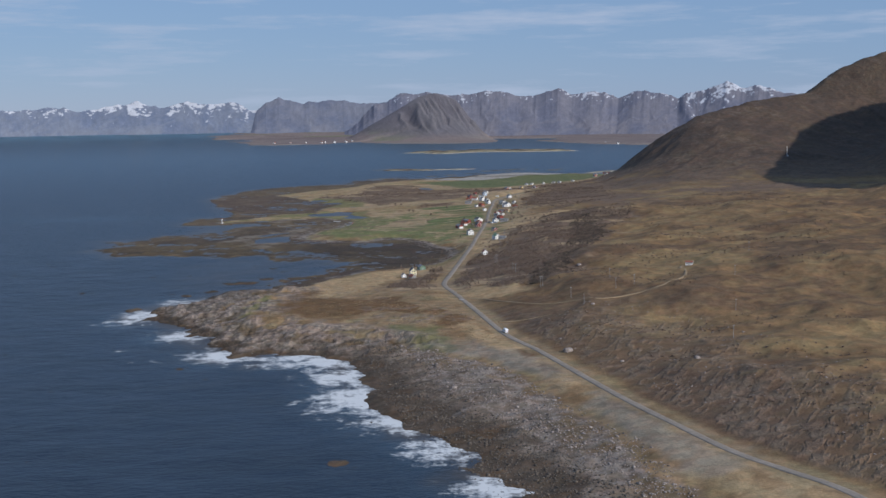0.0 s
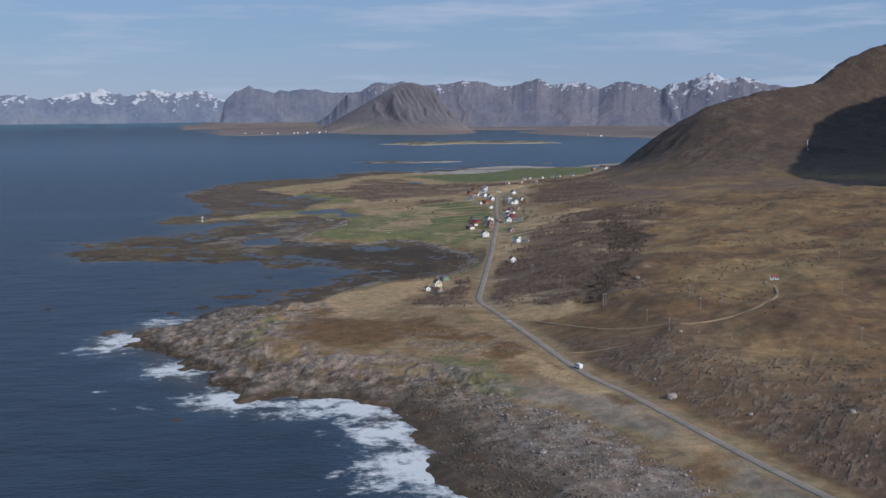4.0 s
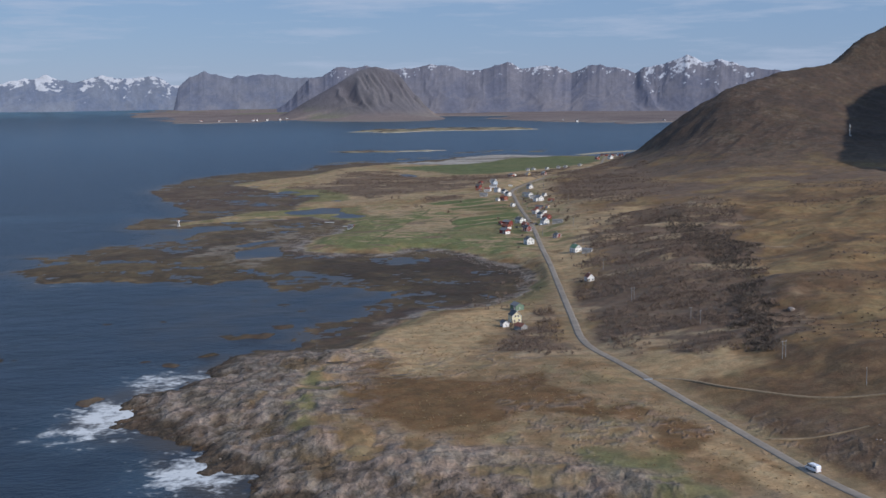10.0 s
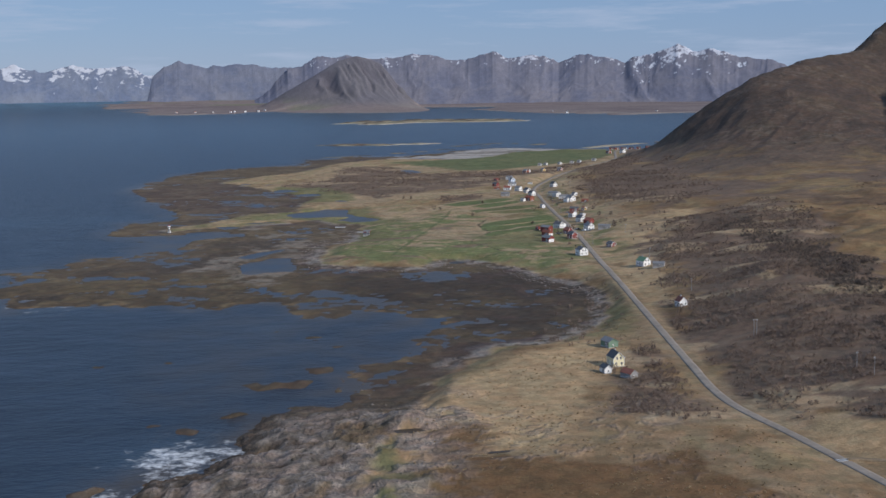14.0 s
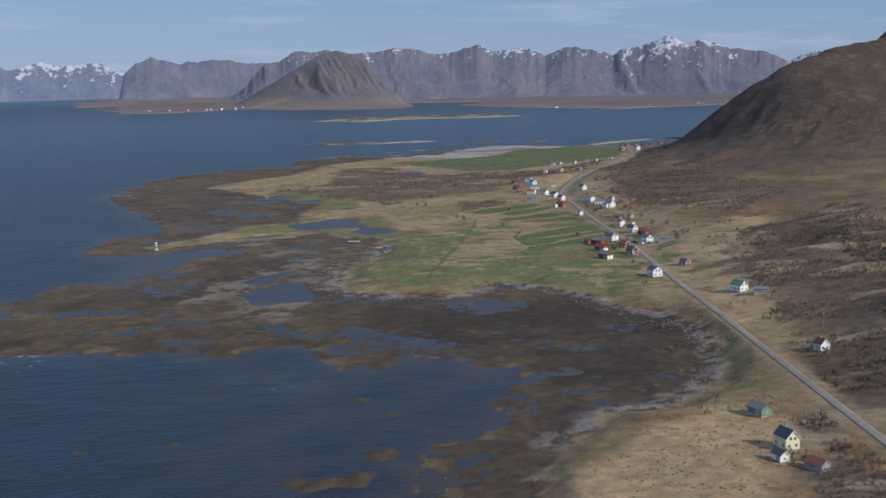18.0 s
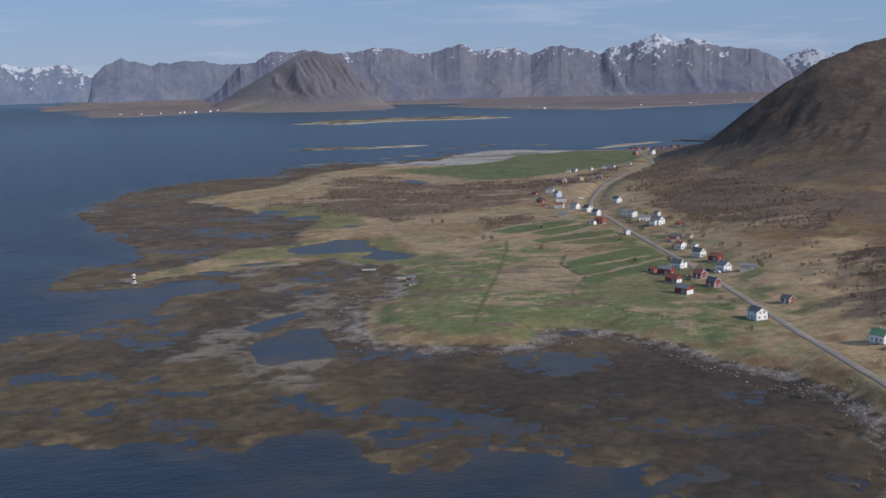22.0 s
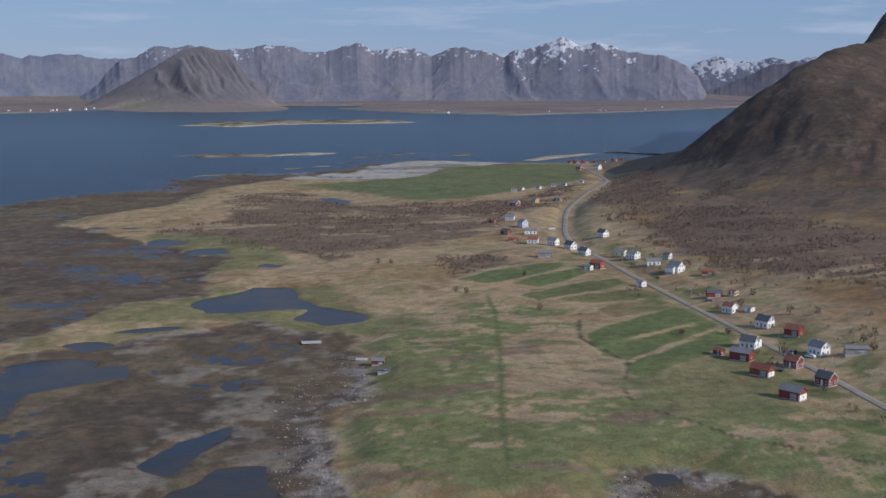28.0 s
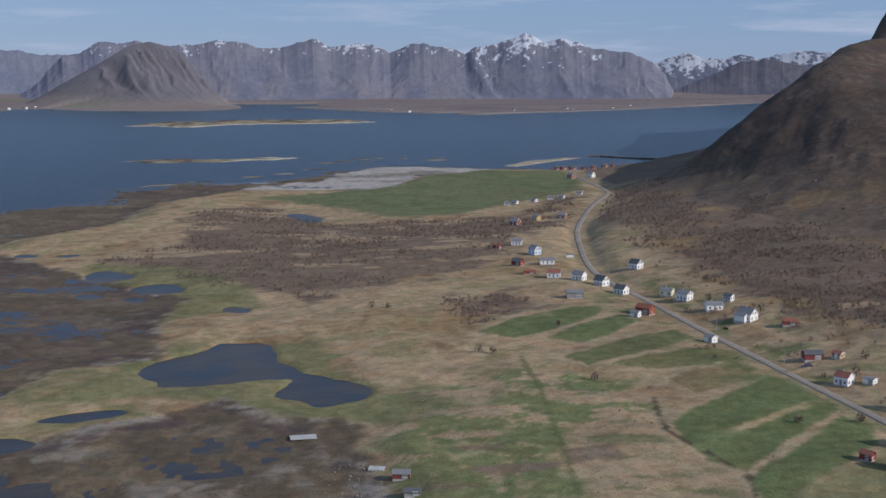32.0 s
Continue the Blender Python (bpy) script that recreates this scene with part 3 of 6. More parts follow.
def grid_mesh(name, X, Y, Z, color, material, broken=None):
    """A smooth sheet with its cover; broken: how far bare cracked rock shows, 0 to 1."""
    r, c = X.shape
    me = bpy.data.meshes.new(name)
    me.vertices.add(r * c)
    me.vertices.foreach_set("co", (np.stack([X, Y, Z], -1) * MAP).astype(np.float32).ravel())
    i = np.arange(r * c).reshape(r, c)
    q = np.stack([i[:-1, :-1], i[:-1, 1:], i[1:, 1:], i[1:, :-1]], -1).reshape(-1, 4)
    me.loops.add(q.size)
    me.loops.foreach_set("vertex_index", q.astype(np.int32).ravel())
    me.polygons.add(len(q))
    me.polygons.foreach_set("loop_start", np.arange(0, q.size, 4, dtype=np.int32))
    me.polygons.foreach_set("use_smooth", np.ones(len(q), bool))
    me.update(calc_edges=True)
    at = me.attributes.new("cover", "FLOAT_COLOR", "POINT")
    at.data.foreach_set("color", np.concatenate([color, np.ones((r, c, 1))], -1).astype(np.float32).ravel())
    if broken is not None:
        st = me.attributes.new("stone", "FLOAT", "POINT")
        st.data.foreach_set("value", broken.astype(np.float32).ravel())
    me.materials.append(material)
    return new(name, me)


def fan(rows, cols, side=0):
    """A grid that widens with the view: rows of y, cols in 0..1, and a few coarse columns towards the east."""
    y = np.asarray(rows)[:, None]
    left = -0.27 * np.maximum(y, 250) - 75
    right = 0.50 * np.maximum(y, 250) + 110
    u = np.linspace(0, 1, cols)[None, :]
    X = left + (right - left) * u
    if side:
        g = (np.linspace(0, 1, side + 1)[1:] ** 1.7)[None, :]
        X = np.concatenate([X, right + (3300 - right) * g], 1)
    return X, np.broadcast_to(y, X.shape).copy()


def stretch_rows(first, dense_end, pitch, last, growth):
    rows = list(np.arange(first, dense_end, pitch))
    h = pitch
    while rows[-1] < last:
        h *= growth
        rows.append(rows[-1] + h)
    return rows


def blend(a, b, k):
    return a + (np.asarray(b) - a) * k[..., None]


def ground_cover(X, Y, Z, ds, dl, dr, east, hill, south, rock):
    n1, n2, n3, n4 = fbm(X, Y, 45, 4, 101), fbm(X, Y, 11, 4, 111), fbm(X, Y, 120, 3, 121), fbm(X, Y, 4, 3, 131)
    # moor of dry grass and heather east of the road
    col = np.broadcast_to(np.array((0.178, 0.116, 0.062)), X.shape + (3,)).copy()
    col = blend(col, (0.112, 0.073, 0.047), step(0.1, 0.55, n1 + 0.45 * n2 + 0.15 * n4) * 0.8)
    col = blend(col, (0.215, 0.150, 0.078), step(0.2, 0.7, -n1 + 0.45 * n2 + 0.4 * n3))
    # fields and dry meadows west of it
    west = step(4, -4, east + 0 * X) * step(-3, 3, dl)
    plain = np.maximum(west, step(880, 1000, Y) * step(60, 20, east))
    col = blend(col, (0.318, 0.232, 0.142), plain * step(-0.5, 0.4, n1 * 0.6 + n2 * 0.5 + 0.25))
    col = blend(col, (0.17, 0.155, 0.07), plain * step(0.15, 0.55, n2 + 0.3 * n1 + 0.3 * n4) * 0.6)
    for p in STRAW:
        col = blend(col, (0.37, 0.264, 0.150), step(-5, 4, sdf(p, X, Y) + 4 * n2) * (0.8 + 0.2 * n4))
    for p in HEATH:
        col = blend(col, (0.130, 0.076, 0.037), step(-3, 2, sdf(p, X, Y) + 6 * n2) * 0.9)
    # green meadow in strips
    rx, ry = 0.93 * X - 0.36 * Y, 0.36 * X + 0.93 * Y
    strips = value_noise(rx / 16 + 0.25 * n2, ry / 8 + 0.2 * n2, 141) + 0.45 * fbm(rx / 1.6, ry, 9, 4, 143) + 0.2 * n4
    md = step(-8, 6, sdf(MEADOW, X, Y) + 6 * n2)
    col = blend(col, (0.285, 0.212, 0.132), md * 0.9)
    col = blend(col, (0.124, 0.140, 0.058), md * step(0.0, 0.06, strips + 0.22 * n4 + 0.18 * n2 + 0.25 * step(1120, 1070, Y) + 0.40 * step(75, 20, X) + 0.22) * 0.92)
    col = blend(col, (0.27, 0.215, 0.125), md * step(0.55, 0.75, n4 + 0.4 * n2) * 0.7)
    col = blend(col, (0.16, 0.11, 0.08), md * step(0.55, 0.7, fbm(rx / 4, ry, 9, 2, 151)) * 0.8)
    for p in STUBBLE:
        k = step(-3, 1.5, sdf(p, X, Y) + 4 * n2)
        col = blend(col, (0.288, 0.212, 0.134), k * 0.85)
        col = blend(col, (0.125, 0.125, 0.058), k * step(0.32, 0.48, value_noise(rx / 22, ry / 4.5, 147) + 0.3 * n4) * 0.75)
    for p in PLOTS:
        col = blend(col, (0.175, 0.128, 0.092), step(-0.6, 0.8, sdf(p, X, Y) + 0.8 * n4) * 0.9)
    path, _ = line_near([(96, 1285), (87, 1254), (66, 1196), (47, 1147), (30, 1104), (20, 1075)], X, Y)
    col = blend(col, (0.092, 0.104, 0.046), step(1.3, 0.5, path + 0.4 * n4) * 0.85)
    drift = step(0.12, 0.30, fbm(rx / 1.8, ry, 30, 4, 149) + 0.35 * n4) * step(1060, 1120, Y) * step(60, 30, east) * step(-2, 6, dl) * (1 - md)
    col = blend(col, (0.325, 0.240, 0.148), drift * 0.35)
    for p in FIELDS:
        col = blend(col, (0.285, 0.215, 0.132), step(-8, -2, sdf(p, X, Y) + 2 * n2) * 0.8)
    for k, p in enumerate(FIELDS):
        d = sdf(p, X, Y) + 0.6 * n4
        g = (0.106, 0.124, 0.052) if k < 4 else ((0.115, 0.118, 0.052) if k == 4 else ((0.14, 0.125, 0.058) if k == 5 else (0.19, 0.142, 0.075)))
        col = blend(col, g, step(-0.8, 0.8, d))
        if k == 0:
            band = np.abs(Y - 1188 - 0.35 * (X - 113))
            col = blend(col, (0.31, 0.24, 0.135), step(-0.8, 0.8, d) * step(2.4, 1.0, band + 0.8 * n4) * step(108, 116, X))
        col = blend(col, (0.150, 0.150, 0.066), step(-0.8, 0.8, d) * step(0.2, 0.8, n2 + 0.5 * n4) * 0.25)
    brook, _ = line_near([(116, 1236), (97, 1196), (97, 1160), (92, 1150), (80, 1131), (74, 1112), (84, 1078), (100, 1052), (112, 1030)], X, Y)
    col = blend(col, (0.055, 0.045, 0.03), step(0.9, 0.3, brook + 0.7 * n4) * 0.85)
    col = blend(col, (0.105, 0.122, 0.056), step(-6, 6, sdf(GREEN_BIG, X, Y) + 5 * n2) * (0.92 + 0.08 * n1))
    # grass fringe of the shore, greener gardens by the road in the village
    fringe = step(0, 4, dl) * step(26, 8, dl) * step(-0.2, 0.5, n1 + 0.3 * n2)
    fringe = fringe * (1 - 0.75 * step(860, 780, Y))
    col = blend(col, (0.145, 0.132, 0.062), fringe * 0.7)
    col = blend(col, (0.105, 0.118, 0.048), step(30, 12, dr) * step(1000, 1060, Y) * step(1420, 1340, Y) * step(-0.3, 0.4, n2) * 0.85)
    # brushwood floor
    for p in WOODS:
        k = step(-8, 6, sdf(p, X, Y) + 12 * n2 + 6 * n1)
        col = blend(col, (0.136, 0.097, 0.072), k * 0.9)
        col = blend(col, (0.29, 0.215, 0.135), k * step(0.35, 0.6, -fbm(rx / 3, ry, 12, 3, 191) + 0.2 * n2) * 0.85)
    foot = step(20, 60, east) * step(1080, 1200, Y) * step(-0.35, 0.3, n1 + 0.4 * n2 + 0.15)
    col = blend(col, (0.140, 0.100, 0.074), foot * 0.9)
    foot = step(1470, 1560, Y) * step(3, 12, east) * step(-0.6, 0.1, n1 + 0.4 * n2 + 0.3)
    col = blend(col, (0.132, 0.095, 0.071), foot * 0.9)
    foot = step(1290, 1400, Y) * step(45, 90, east) * step(-0.7, 0.0, n1 + 0.4 * n2 + 0.45)
    col = blend(col, (0.122, 0.090, 0.068), foot * 0.85)
    for p in GREENS:
        col = blend(col, (0.130, 0.132, 0.060), step(-4, 3, sdf(p, X, Y) + 5 * n2) * 0.75)
    # the hill: brown heather, olive grass in the hollows, grey scree and outcrops
    hm = step(4, 30, hill)
    col = blend(col, (0.080, 0.057, 0.045), hm * 0.95)
    col = blend(col, (0.094, 0.069, 0.048), hm * step(0.1, 0.7, n1 + 0.4 * n2) * 0.7)
    col = blend(col, (0.063, 0.049, 0.042), hm * step(0.2, 0.8, -n1 + 0.5 * n2) * 0.7)
    # upper slopes darkened, their shading put into the colour
    col = blend(col, (0.066, 0.050, 0.037), step(85, 125, hill + 10 * n1) * 0.8)
    scree = step(0.45, 0.75, n4 + 0.5 * n2 + 0.3 * n1) * step(6, 25, hill) * step(-0.4, 0.3, n3)
    col = blend(col, (0.150, 0.122, 0.102), scree * 0.35)
    runnel = step(0.55, 0.9, ridged(X - 0.9 * Y, 0.12 * (X + Y), 20, 3, 165)) * step(20, 60, hill)
    col = blend(col, (0.062, 0.046, 0.038), runnel * 0.5)
    # crags and stony ground above the road
    ribx, riby = 0.55 * X + 0.83 * Y, 0.83 * X - 0.55 * Y
    stony = step(0.05, 0.5, ridged(ribx / 2.2, riby, 4.0, 3, 171) - 0.35 + 0.4 * n2) * step(2, 10, east) * step(90, 45, east + 20 * n2) * step(610, 560, Y + 14 * n2)
    col = blend(col, (0.105, 0.072, 0.052), step(2, 8, east) * step(90, 45, east + 20 * n2) * step(640, 590, Y + 14 * n2) * 0.6)
    col = blend(col, (0.215, 0.168, 0.132), stony * 0.32)
    # foreshore
    shore = step(3, -2, dl + 1.5 * n4)
    weed = np.broadcast_to(np.array((0.108, 0.082, 0.056)), X.shape + (3,)).copy()
    weed = blend(weed, (0.142, 0.108, 0.066), step(-0.1, 0.6, n2 + 0.5 * n4 + 0.3 * n1))
    weed = blend(weed, (0.078, 0.061, 0.048), step(0.0, 0.7, -n1 + 0.3 * n2))
    weed = blend(weed, (0.092, 0.066, 0.056), step(0.1, 0.6, n3 + 0.5 * n2) * 0.7)
    weed = blend(weed, (0.150, 0.118, 0.086), step(1030, 1090, Y) * step(0.25, 0.6, n2 + 0.5 * n4 + 0.3 * Z) * 0.5)
    weed = weed * (0.72 + 0.22 * step(980, 1120, Y))[..., None]
    edge = step(14, 0, ds) * step(-6, 0, ds)
    weed = blend(weed, (0.150, 0.108, 0.064), edge * step(0.0, 0.6, n2 + 0.6 * n4) * 0.75)
    gravel = np.zeros(X.shape)
    for p in SPITS:
        gravel = np.maximum(gravel, step(-4, 3, sdf(p, X, Y) + 8 * n2 + 3 * n4) * step(-0.5, 0.2, n4 + 0.6 * n2 + 0.2))
    weed = blend(weed, (0.180, 0.152, 0.124), gravel * (0.8 + 0.2 * n4))
    for p in POOLS[:2]:
        rim = sdf(p, X, Y)
        weed = blend(weed, (0.165, 0.138, 0.112), step(-11, -3, rim + 4 * n2) * step(2, -1, rim) * step(-0.5, 0.2, n4 + n2) * 0.75)
    pale = step(-6 - 6 * step(1030, 1050, Y) * step(1230, 1200, Y), -1, dl) * step(0.0, 0.4, n2 + 0.7 * n4 - 0.1 + 0.25 * step(1030, 1050, Y) * step(1230, 1200, Y))
    weed = blend(weed, (0.225, 0.198, 0.174), pale * 0.8)
    rim = step(-11, -5, dl + 4 * n2) * step(805, 830, Y) * step(1215, 1180, Y) * step(-0.35, 0.25, n4 + 0.5 * n2 + 0.2)
    weed = blend(weed, (0.235, 0.208, 0.188), rim * 0.6)
    weed = blend(weed, (0.070, 0.050, 0.048), step(-16, -9, dl) * step(-3, -8, dl) * step(0.1, 0.5, n2 - 0.4 * n4) * step(820, 850, Y) * 0.8)
    crack = np.clip(ridged(0.5 * X + 0.5 * Y, 1.2 * Y - X, 11, 4, 19), -0.6, 1.4) * 0.5 + 0.8 * ridged(X, 1.6 * Y + 2 * rock, 5.0, 3, 18)
    rocks = np.broadcast_to(np.array((0.152, 0.122, 0.098)), X.shape + (3,)).copy()
    rocks = blend(rocks, (0.226, 0.186, 0.160), step(0.4, 1.0, crack + 0.5 * n4))
    rocks = blend(rocks, (0.075, 0.056, 0.044), step(0.1, 0.7, -crack + 0.5 * n4))
    rocks = blend(rocks, (0.135, 0.092, 0.050), step(-24, -6, dl) * step(0.05, 0.5, n2 + 0.4 * n4) * 0.8)
    wet = np.maximum(step(2.4, 0.9, Z + 0.9 * n2), step(30, 18, ds + 6 * n2) * step(580, 540, Y))
    rocks = blend(rocks, (0.062, 0.045, 0.032), wet * 0.85)
    rocks = blend(rocks, (0.115, 0.070, 0.036), wet * step(0.1, 0.6, n2 + 0.5 * n4) * 0.4)
    low = blend(weed, rocks, south)
    col = blend(col, low, shore)
    # bare rock on the headland's brow
    brow = step(-4, 2, dl) * step(30, 10, dl + 6 * n2) * south * step(545, 590, Y + 0.4 * X) * step(0.0, 0.7, rock + 0.5 * n2)
    col = blend(col, (0.235, 0.190, 0.168), brow * 0.75)
    crop = 0.6 * step(0.9, 1.2, crack + 0.3 * n2) * step(2, 12, dl) * step(95, 60, dl) * step(770, 720, Y) * step(560, 600, Y) * step(-0.1, 0.4, n1 + 0.2)
    col = blend(col, (0.225, 0.182, 0.160), crop * 0.65)
    # grey shingle behind the boulders
    sh = step(30, 17, dl + 6 * n2) * step(2, 10, dl) * step(575, 520, Y) * step(-0.3, 0.4, n1 + 0.4 * n2 + 0.25)
    col = blend(col, (0.215, 0.195, 0.175), sh * 0.6)
    sand = step(0, 7, sdf(BEACH, X, Y) + 9 * n2) * step(-1.0, 0.2, Z)
    col = blend(col, (0.325, 0.298, 0.275), sand)
    col = blend(col, (0.13, 0.115, 0.09), sand * step(0.1, 0.4, fbm(rx / 2.0, ry, 26, 4, 181)) * 0.7)
    shoulder = step(6.5, 3.5, dr + 0.8 * n4)
    col = blend(col, (0.23, 0.175, 0.11), shoulder * 0.5)
    stone = np.maximum(np.maximum(shore * south * step(-6, 0, ds) * step(545, 580, Y + 0.3 * X), 0.9 * brow), 0.8 * crop)
    stone = np.maximum(stone, 0.5 * shore * rim)
    stone = np.maximum(stone, 0.45 * stony)
    return np.clip(col, 0.01, 0.9), np.clip(stone, 0, 1)


X, Y = fan([-400, -150, 50, 150, 200] + stretch_rows(250, 1440, 1.5, 3000, 1.011), 740, 60)
Zf, ds, dl, dr, east, hill, south, rock = relief(X, Y, True)
cover, stone = ground_cover(X, Y, Zf, ds, dl, dr, east, hill, south, rock)
ground = tagged(grid_mesh("ground", X, Y, Zf, cover, GROUND, stone),
                "coastal ground of dry grass, moor, rocks and weed flats", "ground", kind="structure")

# beyond 3.2 km the true distances are drawn in smoothly, seen from the middle of the flight
CX, CY, CZ = -80.0, 500.0, 107.0


def drawn_in(X, Y, Z):
    dx, dy = X - CX, Y - CY
    d = np.hypot(dx, dy)
    near = np.where(d > 2600, 2600 + 870 * (1 - np.exp(-(d - 2600) / 870)), d)
    k = near / d
    return CX + dx * k, CY + dy * k, CZ + (Z - CZ) * k


def sea_sheet():
    X, Y = fan([-400, 0, 150] + stretch_rows(250, 1000, 2.4, 11500, 1.02), 420, 10)
    X[:, :1] -= 1500
    wx, wy = 5 * fbm(X, Y, 28, 4, 1), 5 * fbm(X, Y, 28, 4, 2)
    near = (Y < 2600)
    ds = np.full(X.shape, -99.0)
    ds[near] = sdf(SHORE_S + SHORE_N, (X + wx)[near], (Y + wy)[near])
    surf = np.zeros(X.shape)
    for x, y, r, a in ((8, 470, 34, 1.0), (0, 515, 26, 0.95), (20, 436, 26, 0.9), (34, 396, 20, 0.85), (48, 352, 20, 0.9), (-12, 548, 30, 1.0), (-52, 566, 24, 0.9), (-78, 622, 24, 0.8), (-104, 690, 24, 0.9), (-92, 735, 24, 0.7), (-118, 665, 22, 0.8),
                       (-160, 985, 30, 0.5), (-60, 905, 12, 0.6), (150, 1975, 60, 0.5), (-150, 1600, 40, 0.4)):
        surf = np.maximum(surf, a * np.exp(-((X - x) ** 2 + (Y - y) ** 2) / r ** 2))
    foam = 1.9 * surf * step(-56, -4, ds + 14 * fbm(X, Y, 12, 3, 201)) + 0.18 * step(-5, 0, ds) * (surf > 0.05)
    for x, y, lx, ly in ((-86, 560, 18, 5), (-70, 535, 5, 2), (-98, 588, 10, 4), (-38, 868, 7, 4), (-150, 955, 10, 3)):
        foam = np.maximum(foam, 1.0 * np.exp(-((X - x) ** 2 / lx ** 2 + (Y - y) ** 2 / ly ** 2)))
    teal_haze = np.clip(0.5 * surf * step(-45, -5, ds), 0, 1)
    teal_haze = np.maximum(teal_haze, 0.22 * np.exp(-(((X + 270) / 160) ** 2 + ((Y - 1330) / 30) ** 2)))
    teal_haze = np.maximum(teal_haze, 0.36 * step(2250, 2700, Y) * step(150, 700, X) * step(3400, 3000, Y))
    # haze and lost sky reflection put into the colour: paler with distance
    teal_haze = np.maximum(teal_haze, 0.52 * step(800, 2800, np.hypot(X - CX, Y - CY)) + 0.5 * step(3700, 5600, np.hypot(X - CX, Y - CY)))
    depth = 0.5 * step(8, -22, ds + 8 * fbm(X, Y, 20, 3, 221)) + 0.5 * step(-50, -130, ds)
    bay = step(-30, 8, sdf([(-90, 800), (-47, 815), (0, 848), (16, 881), (20, 910), (0, 930), (-60, 930), (-100, 900), (-110, 840)], X, Y))
    depth = depth * (1 - 0.45 * bay)
    col = np.stack([foam, teal_haze, depth], -1)
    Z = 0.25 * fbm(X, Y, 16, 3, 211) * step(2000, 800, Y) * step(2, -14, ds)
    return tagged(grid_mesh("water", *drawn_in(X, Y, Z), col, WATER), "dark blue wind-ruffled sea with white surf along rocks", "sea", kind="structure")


sea_sheet()


# ---- the far shore, islets and mountains ----
FAR_COAST = [(-470, 5400), (-330, 4500), (-203, 4010), (-41, 3965), (170, 4190), (401, 4300), (683, 4290), (790, 4220), (770, 3950), (825, 3480), (1060, 3404), (1212, 3421), (1391, 3480),
             (1619, 3612), (2100, 3900), (3600, 4600), (5200, 8000), (-300, 6300)]


def far_land():
    X, Y = np.meshgrid(np.concatenate([np.linspace(-700, 40, 60), np.linspace(44, 700, 190), np.linspace(710, 2400, 130), np.linspace(2430, 4200, 30)]), np.concatenate([np.linspace(3300, 5000, 190), np.linspace(5040, 8000, 40)]))
    w = 85 * fbm(X, Y, 160, 4, 301)
    d = sdf(FAR_COAST, X + w, Y + 0.6 * w)
    n1, n2 = fbm(X, Y, 260, 4, 311), fbm(X / 3, Y, 60, 4, 321)
    Z = np.where(d > 0, 1.5 + 3 * step(0, 120, d) + 2 * n1, -3)
    prof = np.interp(X, [88, 104, 172, 271, 316, 360, 395, 423, 445, 468, 504, 524, 546, 575, 600, 622], [0, 5, 44, 98, 124, 150, 161, 166, 160, 154, 140, 116, 86, 50, 20, 0])
    mound = prof * np.exp(-(np.abs(Y - 4480) / 230) ** 1.35)
    ribs = ridged(X + 0.15 * Y + 8 * fbm(X, Y, 50, 2, 333), Y * 0.10, 44, 3, 331)
    mound = mound * (1 + 0.24 * (ribs - 0.6) * step(5, 60, mound) * step(240, 340, X) * step(20, 120, np.abs(Y - 4480)))
    Z = Z + mound
    # distance haze painted into the colours: softened plain, blue-grey mound
    col = np.broadcast_to(np.array((0.205, 0.168, 0.155)), X.shape + (3,)).copy()
    col = blend(col, (0.165, 0.132, 0.126), step(0, 0.6, n2))
    col = blend(col, (0.225, 0.195, 0.175), step(60, 5, d) * step(-0.2, 0.4, n2))
    col = blend(col, (0.15, 0.17, 0.09), step(0.3, 0.7, n1) * step(500, 100, X) * 0.6)
    rocky = step(8, 40, mound)
    col = blend(col, (0.126, 0.118, 0.134), rocky)
    col = blend(col, (0.158, 0.150, 0.160), rocky * step(0.2, 0.9, ribs) * step(240, 340, X) * 0.7)
    col = blend(col, (0.124, 0.114, 0.112), rocky * step(80, 15, mound) * step(-0.1, 0.5, n1) * 0.6)
    return tagged(grid_mesh("backdrop_shore", *drawn_in(X, Y, Z), col, FAR_ROCK), "far brown coastal plain with a lone rocky mound", "far shore", kind="structure")


far_land()


def islet(name, poly, top, label, sand=0.5):
    xs, ys = [p[0] for p in poly], [p[1] for p in poly]
    X, Y = np.meshgrid(np.linspace(min(xs) - 30, max(xs) + 30, 120), np.linspace(min(ys) - 30, max(ys) + 30, 60))
    w = 12 * fbm(X, Y, 40, 4, 401)
    d = sdf(poly, X + w, Y + w)
    n = fbm(X, Y, 25, 4, 411)
    Z = np.where(d > 0, top * step(0, 25, d) * (0.75 + 0.5 * n) + 0.3, -2)
    col = np.broadcast_to(np.array((0.215, 0.185, 0.128)), X.shape + (3,)).copy()
    col = blend(col, (0.10, 0.08, 0.06), step(0.0, 0.5, n))
    col = blend(col, (0.42, 0.37, 0.30), step(16, 2, d) * sand)
    tagged(grid_mesh(name, *drawn_in(X, Y, Z), col, ISLE), label, "islet", kind="structure")


islet("islet_long", [(190, 3100), (290, 3010), (385, 3085), (500, 3055), (638, 3070), (600, 3200), (430, 3220), (276, 3190)], 3.5, "long low grassy islet with pale shore", 0.8)
islet("islet_skerry", [(182, 2222), (237, 2226), (273, 2244), (241, 2268), (196, 2256)], 2.2, "low pale sandy skerry", 0.9)
islet("islet_reef", [(78, 2262), (110, 2240), (143, 2232), (185, 2222), (200, 2244), (150, 2272), (110, 2276)], 2.4, "dark weed-covered reef", 0.0)
islet("islet_point", [(445, 2041), (502, 2085), (578, 2138), (560, 2150), (490, 2108), (440, 2058)], 1.8, "low stony point by the harbour", 0.5)
rnd = random.Random(5)
